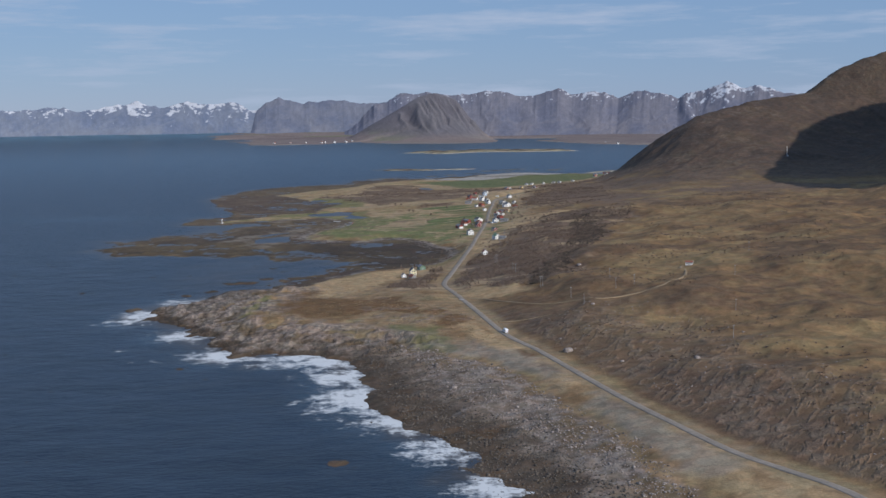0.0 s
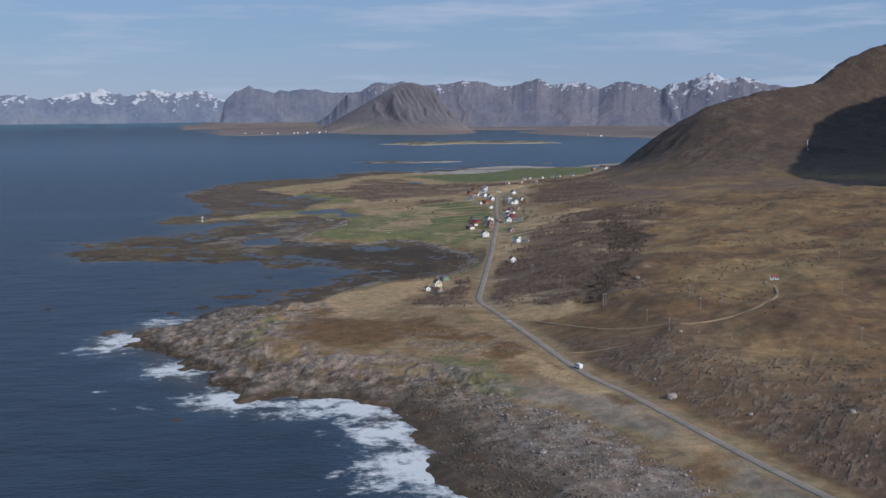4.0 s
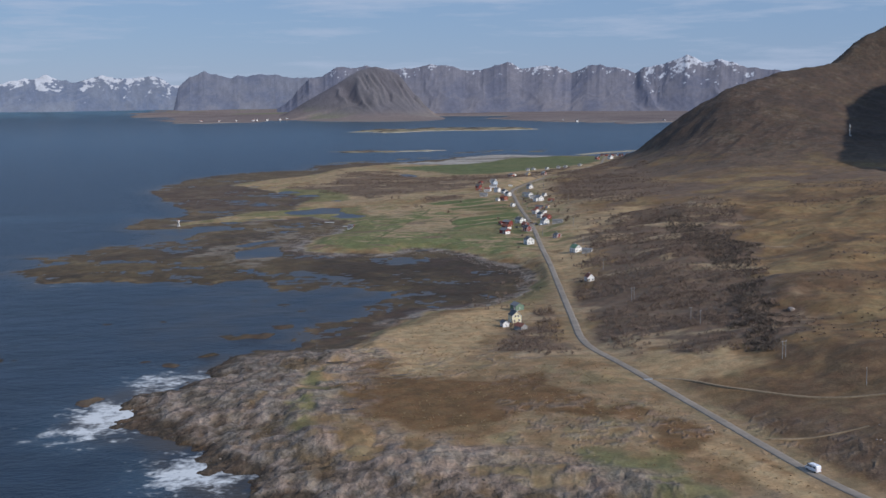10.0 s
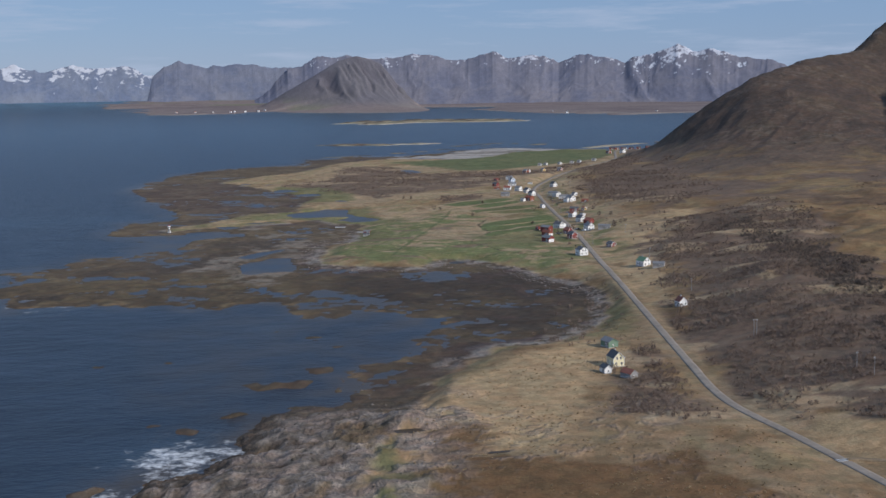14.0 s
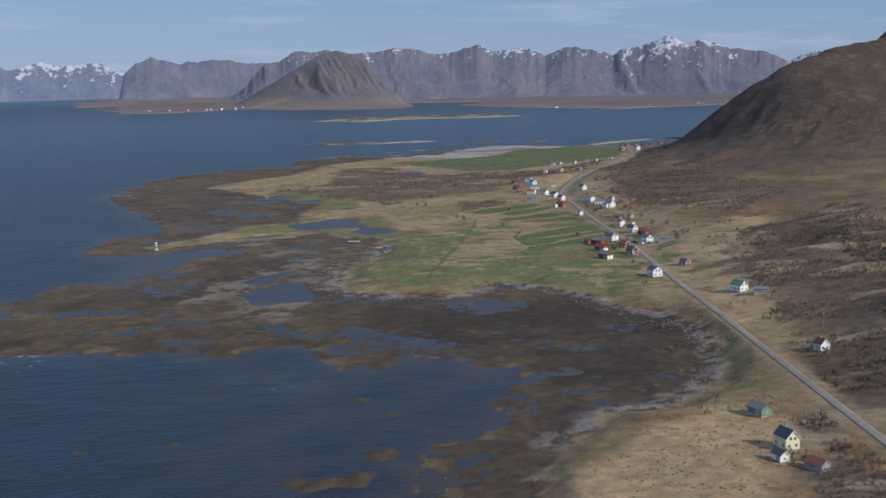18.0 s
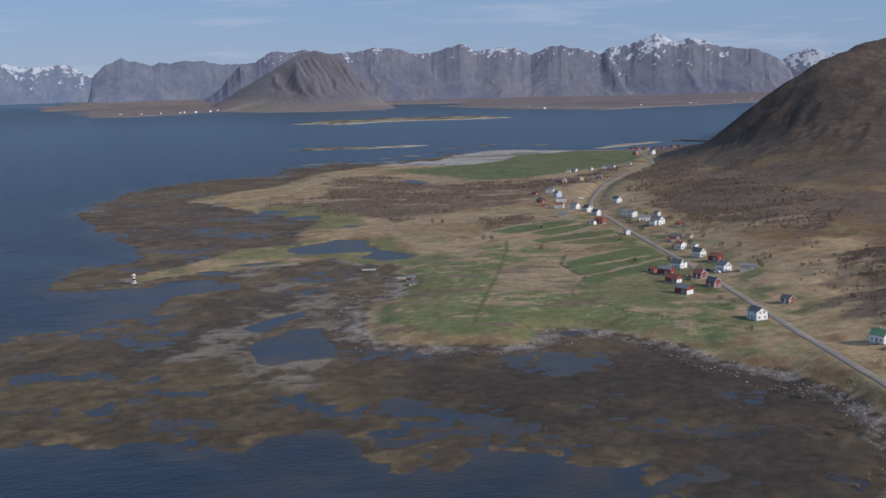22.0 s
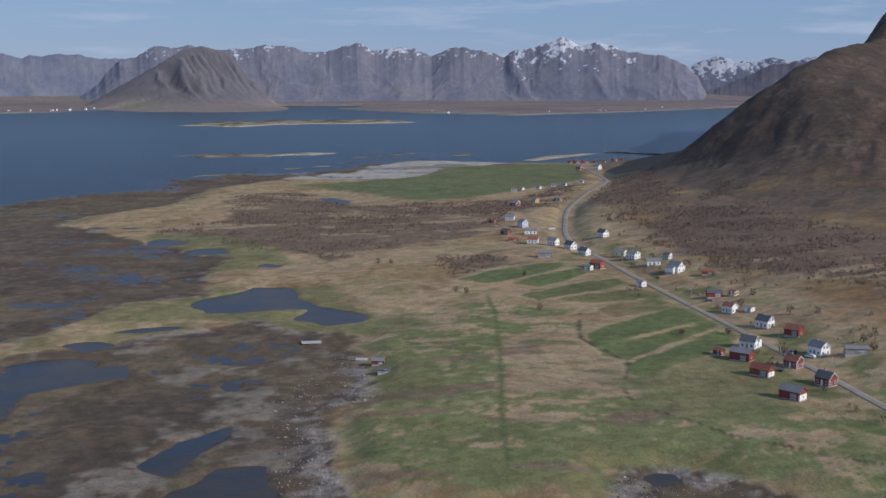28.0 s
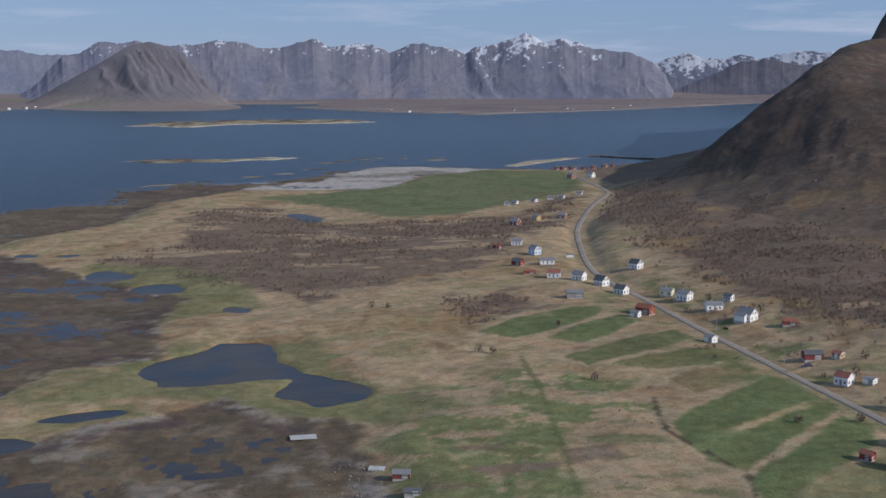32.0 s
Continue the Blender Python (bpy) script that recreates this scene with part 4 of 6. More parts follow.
for x, y in ((330, 2200), (352, 2215), (300, 2180), (372, 2190), (410, 2165), (250, 2090), (215, 2060), (180, 2040), (420, 2190), (330, 2160), (120, 2000), (90, 1985)):
    a, b = rnd.uniform(8, 18), rnd.uniform(3, 6)
    islet("islet_rock", [(x - a, y), (x - a * 0.4, y - b), (x + a * 0.5, y - b), (x + a, y), (x + a * 0.4, y + b), (x - a * 0.5, y + b)], 0.5, "low dark skerry awash in the sea", 0.0)

# skyline of the mountain ranges: bearing and elevation in degrees
SKY_LEFT = [-26, 0.3, -20, 0.35, -14.5, 0.2, -13.1, 0.42, -11.4, 0.24, -9.2, 0.5, -8.5, 0.67, -7.5, 0.3, -6.1, 0.6, -4.6, 0.46, -3.5, 0.5, -2.8, 0.2, -2, 0.1, 3, 0.2]
SKY_WEST = [-2.7, -0.6, -2.5, -0.1, -1.9, 0.57, -1.2, 0.74, 0.1, 0.5, 1.5, 0.67, 3.2, 0.47, 4.4, 0.46, 5.3, 0.6, 8, 0.6, 12, 0.3]
SKY_MAIN = [1.5, -1.4, 3.0, -0.5, 3.9, 0.3, 4.6, 0.5, 5.3, 0.89, 6.4, 0.94, 7.4, 0.98, 8.5, 0.8, 9.9, 1.05, 11.1, 0.84, 12.4, 0.69, 13.7, 1.12, 14.5, 0.82, 16.1, 0.83, 16.9, 0.6, 17.9, 0.85, 19.2, 0.83, 20.0, 0.56,
            21.3, 0.92, 22.5, 1.28, 23.2, 0.95, 24.1, 1.08, 25.3, 0.66, 26.8, 0.45, 27.7, 0.1, 28.2, -0.4, 28.6, -0.95]
SKY_EAST = [26, 0.1, 27.5, -0.1, 28.2, 0.15, 29, 0.5, 30, 0.2, 31, 0.42, 32, 0.22, 33.5, 0.66, 34.6, 0.46, 35.5, 0.6, 37, 0.4, 40, 0.6, 50, 0.5]
SKY_FOOT = [28.0, -1.2, 29.3, -0.8, 30.4, -0.3, 31.3, 0.22, 32.4, 0.2, 34, -0.1, 36, 0.1, 40, 0.2]


def mountains(name, skyline, r0, r1, foot, snow, rough, seed, label, hazed_tone):
    az = np.linspace(skyline[0], skyline[-2], 760)
    el = np.interp(az, skyline[0::2], skyline[1::2]) + 0.07 * (ridged(az, 0 * az, 0.9, 5, seed) - 0.6)
    u = np.linspace(0, 1.25, 84)[:, None]
    A = np.broadcast_to(az, (84, 760))
    crest = CZ + r1 * np.tan(np.radians(el))[None, :]
    base = CZ + r0 * np.tan(radians(foot))
    # spurs run down from the peaks, with gullies between them and scree at their feet
    k = np.clip(u, 0, 1)
    S, T = A * 60 + 0 * u, u * 150 + 0 * A
    warp = 55 * fbm(S, T, 130, 4, seed + 3)
    spur = ridged(S + warp + 0.6 * T, T * 0.6, 150, 3, seed + 5) - 0.45
    side = ridged(S - 0.6 * T + warp, T * 0.9, 36, 4, seed + 7) - 0.45
    body = np.clip(k * (1 - k) * 4, 0, 1) ** 0.8
    shape = np.where(u <= 1, 0.75 * k + 0.25 * k ** 2.4 + (0.048 * spur + 0.014 * rough * side) * body, 1 - (u - 1) * 2.2)
    Z = base + (crest - base) * np.clip(shape, -0.05, 1.0)
    R = r0 + (r1 - r0) * u
    a = np.radians(A)
    X, Y = CX + R * np.sin(a), CY + R * np.cos(a)
    rel = (Z - base) / max(1.0, float(np.max(crest - base)))
    n1, n2, n3 = fbm(S, Z * 1.3, 60, 3, seed + 20), fbm(S * 0.7, Z * 1.5, 6, 4, seed + 30), fbm(S + 0.5 * Z, 0.7 * Z, 14, 4, seed + 40)
    # rock colour with blue distance haze already mixed in
    col = np.broadcast_to(np.array(hazed_tone), X.shape + (3,)).copy()
    col = blend(col, (hazed_tone[0] * 0.84, hazed_tone[1] * 0.88, hazed_tone[2] * 0.95), step(-0.1, 0.7, n1 + 0.3 * n2))
    col = blend(col, (hazed_tone[0] * 1.14, hazed_tone[1] * 1.08, hazed_tone[2] * 1.0), step(0.45, 0.15, rel) * step(-0.1, 0.6, -n1 + 0.3 * side) * 0.7)
    # gullies darkened and ribs lightened by colour, standing for relief shading
    col = blend(col, (hazed_tone[0] * 0.85, hazed_tone[1] * 0.88, hazed_tone[2] * 0.94), step(0.1, 0.7, -side + 0.3 * n2) * 0.5)
    col = blend(col, (hazed_tone[0] * 1.15, hazed_tone[1] * 1.12, hazed_tone[2] * 1.05), step(0.2, 0.7, side + 0.3 * n2) * 0.4)
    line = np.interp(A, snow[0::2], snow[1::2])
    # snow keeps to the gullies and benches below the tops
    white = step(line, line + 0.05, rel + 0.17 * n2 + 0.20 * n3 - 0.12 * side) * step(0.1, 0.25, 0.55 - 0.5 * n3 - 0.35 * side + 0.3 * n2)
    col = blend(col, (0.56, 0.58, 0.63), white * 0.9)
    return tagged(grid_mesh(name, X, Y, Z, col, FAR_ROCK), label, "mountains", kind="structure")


# last value of each: rock colour with the range's aerial haze painted in
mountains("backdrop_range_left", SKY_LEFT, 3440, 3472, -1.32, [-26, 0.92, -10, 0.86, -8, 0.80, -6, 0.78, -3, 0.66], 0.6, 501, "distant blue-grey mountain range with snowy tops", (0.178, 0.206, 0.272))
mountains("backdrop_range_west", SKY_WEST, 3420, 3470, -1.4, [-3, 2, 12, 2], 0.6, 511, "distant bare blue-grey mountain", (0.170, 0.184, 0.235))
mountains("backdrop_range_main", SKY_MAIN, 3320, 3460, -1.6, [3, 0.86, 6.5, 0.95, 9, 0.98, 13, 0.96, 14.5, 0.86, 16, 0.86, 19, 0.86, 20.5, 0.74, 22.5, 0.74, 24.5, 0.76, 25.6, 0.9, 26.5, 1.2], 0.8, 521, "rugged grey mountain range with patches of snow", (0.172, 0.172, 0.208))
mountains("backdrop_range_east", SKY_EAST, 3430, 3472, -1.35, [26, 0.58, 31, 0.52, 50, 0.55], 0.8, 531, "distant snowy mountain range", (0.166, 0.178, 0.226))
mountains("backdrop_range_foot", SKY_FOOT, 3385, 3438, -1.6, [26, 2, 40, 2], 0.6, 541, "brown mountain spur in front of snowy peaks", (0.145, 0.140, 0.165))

# ---- roads ----


def height(x, y):
    return float(relief(np.array([float(x)]), np.array([float(y)]))[0])


def smooth_line(points, pitch):
    """A rounded line through the points, with a point every pitch metres."""
    p = np.array(points, float)
    out = []
    for i in range(len(p) - 1):
        a, b, c, d = p[max(i - 1, 0)], p[i], p[i + 1], p[min(i + 2, len(p) - 1)]
        for t in np.linspace(0, 1, max(2, int(np.hypot(*(c - b)) / pitch)), endpoint=False):
            out.append(0.5 * (2 * b + (c - a) * t + (2 * a - 5 * b + 4 * c - d) * t * t + (3 * b - a - 3 * c + d) * t ** 3))
    return np.array(out + [p[-1]])


def strip(name, points, width, lift, material, label, category, crown=0.06):
    p = smooth_line(points, 3)
    t = np.gradient(p, axis=0)
    t /= np.linalg.norm(t, axis=1)[:, None]
    side = np.stack([t[:, 1], -t[:, 0]], 1)
    cols = [-1.0, -0.96, -0.5, 0, 0.5, 0.96, 1.0]
    wob = 1 + 0.06 * fbm(p[:, 0], p[:, 1], 8, 2, 601)
    X = np.stack([p[:, 0] + side[:, 0] * width / 2 * c * wob for c in cols], 1)
    Y = np.stack([p[:, 1] + side[:, 1] * width / 2 * c * wob for c in cols], 1)
    Zt = relief(X, Y)
    Z = np.max(Zt, axis=1)[:, None] + lift + np.array([-0.5, 0, crown * 0.6, crown, crown * 0.6, 0, -0.5])[None, :]
    Z = np.stack([np.convolve(np.pad(Z[:, i], 3, mode="edge"), np.ones(7) / 7, "valid") for i in range(7)], 1)
    Z[:, 1:6] = np.maximum(Z[:, 1:6], Zt[:, 1:6] + 0.03)
    col = np.full(X.shape + (3,), 0.2)
    return tagged(grid_mesh(name, X, Y, Z, col, material), label, category, kind="structure")


strip("road", ROAD, 3.3, 0.10, ASPHALT, "narrow worn grey asphalt coast road", "road")
strip("road_gravel_track", TRACK, 1.5, 0.03, GRAVEL, "pale gravel track leading to a hut", "track")
strip("road_footpath", [(84, 599), (94, 594), (103, 592), (110, 591)], 1.0, 0.02, GRAVEL, "trodden sandy path beside the road", "path")
strip("road_drive", [(163, 1232), (172, 1233), (180, 1238)], 2.6, 0.06, GRAVEL, "short gravel drive to a farmyard", "drive")
strip("road_lane", [(181, 1290), (192, 1291), (205, 1296)], 2.6, 0.06, GRAVEL, "short gravel lane beside a white house", "lane")


# ---- scattered stones, brush and woods ----


def stone_shapes(count, seed):
    r = np.random.RandomState(seed)
    g = (1 + 5 ** 0.5) / 2
    v = np.array([(-1, g, 0), (1, g, 0), (-1, -g, 0), (1, -g, 0), (0, -1, g), (0, 1, g), (0, -1, -g), (0, 1, -g), (g, 0, -1), (g, 0, 1), (-g, 0, -1), (-g, 0, 1)]) / 1.9
    f = np.array([0, 11, 5, 0, 5, 1, 0, 1, 7, 0, 7, 10, 0, 10, 11, 1, 5, 9, 5, 11, 4, 11, 10, 2, 10, 7, 6, 7, 1, 8, 3, 9, 4, 3, 4, 2, 3, 2, 6, 3, 6, 8, 3, 8, 9, 4, 9, 5, 2, 4, 11, 6, 2, 10, 8, 6, 7, 9, 8, 1]).reshape(-1, 3)
    return [(v * (1 + 0.28 * r.uniform(-1, 1, (12, 1))) * np.array([1, r.uniform(0.6, 1), r.uniform(0.45, 0.8)]) + [0, 0, 0.2], f) for _ in range(count)]


def brush_shapes(count, seed, twigs, wide, high):
    """Leafless bushes: short twigs that fan out of a few stems, each a thin blade."""
    r = np.random.RandomState(seed)
    out = []
    for _ in range(count):
        v, f = [], []
        for _ in range(twigs):
            a, d, z = r.uniform(0, 6.283), wide * math.sqrt(r.uniform(0, 1)), high * r.uniform(0.15, 1.0)
            d *= math.sqrt(max(0.05, 1 - (z / high - 0.45) ** 2 * 2.2))
            c = np.array([d * math.cos(a), d * math.sin(a), z])
            e = np.array([math.cos(a) * 0.5 + r.uniform(-0.4, 0.4), math.sin(a) * 0.5 + r.uniform(-0.4, 0.4), r.uniform(0.3, 1.0)]) * r.uniform(0.45, 0.9)
            s = np.cross(e, r.uniform(-1, 1, 3))
            s = s / (np.linalg.norm(s) + 1e-6) * r.uniform(0.12, 0.26)
            k = len(v)
            v += [c - s - e * 0.4, c + s - e * 0.4, c + e]
            f.append((k, k + 1, k + 2))
        for _ in range(3):
            a, k = r.uniform(0, 6.283), len(v)
            tip = np.array([math.cos(a) * wide * 0.5, math.sin(a) * wide * 0.5, high * 0.8])
            v += [np.array([-0.07, 0, -0.2]), np.array([0.07, 0.03, -0.2]), tip]
            f.append((k, k + 1, k + 2))
        out.append((np.array(v), np.array(f)))
    return out


def scatter(name, shapes, spots, sizes, material, label, category, seed, sink=0.0, tall=(0.85, 1.2)):
    r = np.random.RandomState(seed)
    spots = np.asarray(spots, float)
    z = relief(spots[:, 0], spots[:, 1])
    V, F, base = [], [], 0
    which = r.randint(0, len(shapes), len(spots))
    for k, (v, f) in enumerate(shapes):
        m = np.where(which == k)[0]
        if not len(m):
            continue
        a = r.uniform(0, 6.283, len(m))
        c, s = np.cos(a)[:, None], np.sin(a)[:, None]
        sz = sizes[m][:, None]
        X = (v[None, :, 0] * c - v[None, :, 1] * s) * sz + spots[m, 0][:, None]
        Y = (v[None, :, 0] * s + v[None, :, 1] * c) * sz + spots[m, 1][:, None]
        Zs = v[None, :, 2] * sz * r.uniform(*tall, (len(m), 1)) + z[m][:, None] - sink * sz
        V.append(np.stack([X, Y, Zs], -1).reshape(-1, 3))
        F.append((f[None] + (np.arange(len(m)) * len(v))[:, None, None]).reshape(-1, 3) + base)
        base += len(m) * len(v)
    V, F = np.concatenate(V) * MAP, np.concatenate(F)
    me = bpy.data.meshes.new(name)
    me.vertices.add(len(V))
    me.vertices.foreach_set("co", V.astype(np.float32).ravel())
    me.loops.add(F.size)
    me.loops.foreach_set("vertex_index", F.astype(np.int32).ravel())
    me.polygons.add(len(F))
    me.polygons.foreach_set("loop_start", np.arange(0, F.size, 3, dtype=np.int32))
    me.update(calc_edges=True)
    me.materials.append(material)
    return tagged(new(name, me), label, category, kind="stuff")


def sow(poly, count, seed, edge=0.0, clump=0.0, size=14):
    """Random spots inside an outline, thinned out by a noise."""
    r = np.random.RandomState(seed)
    xs, ys = [p[0] for p in poly], [p[1] for p in poly]
    X, Y = r.uniform(min(xs) - edge, max(xs) + edge, count * 6), r.uniform(min(ys) - edge, max(ys) + edge, count * 6)
    n = fbm((0.93 * X - 0.36 * Y) / 2.6, 0.36 * X + 0.93 * Y, size * 0.6, 3, seed)
    keep = (sdf(poly, X, Y) + edge * fbm(X, Y, 10, 2, seed + 5) > 0) & (n * clump + r.uniform(0, 1, X.shape) > 0.5 * clump)
    _, _, _, dr, *_ = relief(X, Y, True)
    dt, _ = line_near(TRACK, X, Y)
    keep &= (dr > 6) & (dt > 4)
    return np.stack([X, Y], 1)[keep][:count]


STONES = stone_shapes(10, 3)
r0 = np.random.RandomState(17)
BAND_BOULDERS = [(58, 300), (46, 344), (36, 394), (22, 446), (16, 480), (18, 511), (6, 545), (26, 568), (48, 540), (70, 505), (84, 452), (98, 373), (104, 320)]
s1 = sow(BAND_BOULDERS, 15000, 21, 3, 0.5, 10)
k1 = np.clip(r0.lognormal(-1.6, 0.5, len(s1)), 0.1, 0.95)
depth = sdf(SHORE_S + SHORE_N, s1[:, 0], s1[:, 1])
scatter("boulder_beach", STONES, s1[depth > 30], k1[depth > 30], BOULDER, "grey storm beach of tumbled boulders", "boulders", 31, 0.1)
s2 = np.concatenate([s1[depth <= 30], sow(BAND_BOULDERS, 2600, 23, 2, 0.3, 8)])
d2 = sdf(SHORE_S + SHORE_N, s2[:, 0], s2[:, 1])
s2 = s2[d2 <= 33]
scatter("wet_boulders", STONES, s2, np.clip(r0.lognormal(-1.5, 0.5, len(s2)), 0.12, 0.8), WET_STONE, "dark wet weed-covered boulders at the waterline", "boulders", 33, 0.15)
HEADLAND = [(-6, 560), (-50, 562), (-72, 612), (-92, 668), (-104, 700), (-72, 738), (-58, 780), (-30, 806), (-22, 760), (-38, 715), (-46, 670), (-44, 630), (-20, 606), (20, 584), (10, 560)]
s3 = sow(HEADLAND, 800, 25, 2, 1.0, 9)
scatter("headland_rocks", STONES, s3, np.clip(r0.lognormal(-1.4, 0.6, len(s3)), 0.12, 1.1), ROCK, "broken pinkish grey rocks on the headland", "rocks", 35, 0.3, (0.5, 1.0))
BAY_RIM = [(36, 846), (66, 860), (88, 892), (100, 928), (100, 980), (88, 1000), (86, 1030), (72, 1044), (60, 1062), (46, 1068), (30, 1046), (2, 1050), (-22, 1070), (-16, 1110), (-10, 1142), (14, 1160), (18, 1210), (8, 1212),
           (-22, 1160), (-36, 1090), (-26, 1058), (4, 1036), (34, 1034), (58, 1048), (72, 1026), (78, 984), (90, 940), (80, 896), (60, 866)]
s4 = sow(BAY_RIM, 5200, 27, 3, 0.8, 9)
scatter("bay_stones", STONES, s4, np.clip(r0.lognormal(-1.65, 0.45, len(s4)), 0.1, 0.6), BOULDER, "pale stones strewn along the bay's rim", "stones", 37, 0.1)
FLATS = [(-190, 990), (-60, 975), (-20, 945), (12, 915), (60, 880), (85, 940), (70, 1020), (20, 1045), (-30, 1060), (-90, 1110), (-140, 1110)]
s5 = sow(FLATS, 1400, 29, 4, 1.0, 12)
scatter("flat_stones", STONES, s5, np.clip(r0.lognormal(-1.7, 0.45, len(s5)), 0.08, 0.45), WET_STONE, "weedy stones on the tidal flat", "stones", 39, 0.2)
SCREE = [(330, 1400), (350, 1560), (395, 1650), (470, 1640), (560, 1560), (600, 1480), (520, 1380), (420, 1340)]
s6 = sow(SCREE, 1100, 41, 6, 1.0, 22)
scatter("scree_blocks", STONES, s6, np.clip(r0.lognormal(-0.95, 0.5, len(s6)), 0.25, 1.6), ROCK, "grey fallen blocks on the hillside", "rocks", 43, 0.25)
ROADSIDE = [(100, 540), (110, 600), (140, 610), (175, 560), (190, 470), (200, 380), (160, 320), (136, 380), (118, 440)]
s7 = sow(ROADSIDE, 800, 45, 4, 1.2, 14)
scatter("moor_rocks", STONES, s7, np.clip(r0.lognormal(-1.5, 0.5, len(s7)), 0.12, 0.8), BOULDER, "lichened rocks cropping out of the moor", "rocks", 47, 0.3)

BRUSH = brush_shapes(8, 5, 44, 1.5, 2.6)
LOW_BRUSH = brush_shapes(6, 8, 30, 1.2, 1.0)
for poly, count, seed, what in ((WOODS[0], 3600, 61, "brown leafless brushwood on the boggy plain"), (WOODS[1], 220, 62, "thicket of leafless bushes beside fields"),
                                (WOODS[2], 6500, 63, "leafless birch wood on the slope above the road"), (WOODS[3], 2600, 64, "leafless birch wood at the hill's foot"),
                                (WOODS[4], 420, 65, "dark leafless thicket beside a cream house")):
    sp = sow(poly, count, seed, 8, 0.9 if count > 1000 else 0.2, 26)
    scatter("brushwood", BRUSH, sp, r0.uniform(0.26, 0.52, len(sp)), TWIG, what, "brushwood", seed)
FOOT = [(290, 1590), (345, 1670), (385, 1740), (400, 1700), (375, 1640), (345, 1560), (300, 1480), (240, 1440)]
sp = sow(FOOT, 1100, 66, 8, 0.4, 26)
scatter("brushwood", BRUSH, sp, r0.uniform(0.3, 0.6, len(sp)), TWIG, "bare brushwood below the hill's nose", "brushwood", 66)
HEATHER = [(110, 560), (125, 690), (200, 800), (330, 1150), (420, 1250), (430, 1000), (330, 760), (250, 560), (215, 420), (160, 330), (140, 420)]
sp = sow(HEATHER, 2600, 71, 6, 1.5, 40)
scatter("heather_scrub", LOW_BRUSH, sp, r0.uniform(0.25, 0.6, len(sp)), TWIG, "low brown heather and dwarf birch on the moor", "heather", 72)
sp = sow([(40, 860), (96, 960), (130, 1100), (160, 1300), (260, 1480), (330, 1600), (300, 1400), (215, 1150), (150, 960), (110, 850), (60, 790)], 900, 73, 4, 1.6, 20)
scatter("roadside_bushes", BRUSH, sp, r0.uniform(0.3, 0.7, len(sp)), TWIG, "scattered leafless bushes along the road", "bushes", 74)
for poly, count, seed in ((THICKET[0], 1300, 81), (THICKET[1], 800, 82)):
    sp = sow(poly, count, seed, 6, 0.4, 14)
    scatter("dark_thicket", BRUSH, sp, r0.uniform(0.3, 0.58, len(sp)), DARK_TWIG, "dark dense thicket among bare birches", "thicket", seed)

TUFTS = brush_shapes(6, 12, 20, 0.9, 0.45)
PLAIN = [(-10, 1085), (20, 1235), (60, 1290), (45, 1420), (20, 1500), (60, 1430), (150, 1440), (165, 1290), (150, 1190), (118, 1060), (98, 1012), (60, 1070), (20, 1062)]
sp = sow(PLAIN, 1500, 75, 4, 1.0, 16)
sp = sp[np.max([sdf(p, sp[:, 0], sp[:, 1]) for p in FIELDS], axis=0) < -1]
scatter("grass_tussocks", TUFTS, sp, r0.uniform(0.15, 0.32, len(sp)), TUSSOCK, "dry straw tussocks on the meadow", "tussocks", 76)
sp = sow([(-36, 630), (-24, 745), (30, 825), (90, 880), (66, 740), (70, 640), (84, 540), (60, 560), (20, 610)], 1800, 77, 4, 1.0, 16)
scatter("grass_tussocks", TUFTS, sp, r0.uniform(0.18, 0.42, len(sp)), TUSSOCK, "dry straw tussocks on the headland", "tussocks", 78)


def tarn(x, y, a, b, level):
    """A small dark pool in the peat, flat between its banks."""
    X, Y = np.meshgrid(np.linspace(x - a * 1.15, x + a * 1.15, 12), np.linspace(y - b * 1.15, y + b * 1.15, 8))
    tagged(grid_mesh("water_tarn", X, Y, np.full(X.shape, level + 0.02), np.zeros(X.shape + (3,)), WATER), "small dark peat pool in the heath", "pool", kind="structure")


for spot in TARNS:
    tarn(*spot)

# ---- things ----
HOLD = {}


def part(name, bm, material, parent, label=""):
    """Links a bmesh, or a mesh already made, as one part."""
    if isinstance(bm, bpy.types.Mesh):
        me = bm
    else:
        me = bpy.data.meshes.new(name)
        bm.to_mesh(me)
        bm.free()
        me.materials.append(material)
    ob = new(name, me)
    ob.parent = parent
    if label:
        ob["label"] = label
    return ob


def thing(name, x, y, rot, label, category, group="", z=None, sink=0.0):
    ob = new(name)
    ob.matrix_basis = pose(x * MAP, y * MAP, (height(x, y) if z is None else z) * MAP - sink, 0, 0, rot)
    return tagged(ob, label, category, group)


def add_box(bm, c, s, m=None, bevel=0.0):
    r = bmesh.ops.create_cube(bm, size=1.0)
    vs = r["verts"]
    bmesh.ops.scale(bm, vec=s, verts=vs)
    if m is not None:
        bmesh.ops.transform(bm, matrix=m, verts=vs)
    bmesh.ops.translate(bm, vec=c, verts=vs)
    if bevel:
        es = list({e for v in vs for e in v.link_edges})
        bmesh.ops.bevel(bm, geom=es, offset=bevel, segments=1, affect="EDGES")
    return bm


def box(c, s, m=None, bevel=0.0):
    return add_box(bmesh.new(), c, s, m, bevel)


def tube(r0_, r1_, h, z=0.0, sides=12, x=0.0, y=0.0):
    bm = bmesh.new()
    bmesh.ops.create_cone(bm, cap_ends=True, segments=sides, radius1=r0_, radius2=r1_, depth=h)
    bmesh.ops.translate(bm, vec=(x, y, z + h / 2), verts=bm.verts)
    return bm


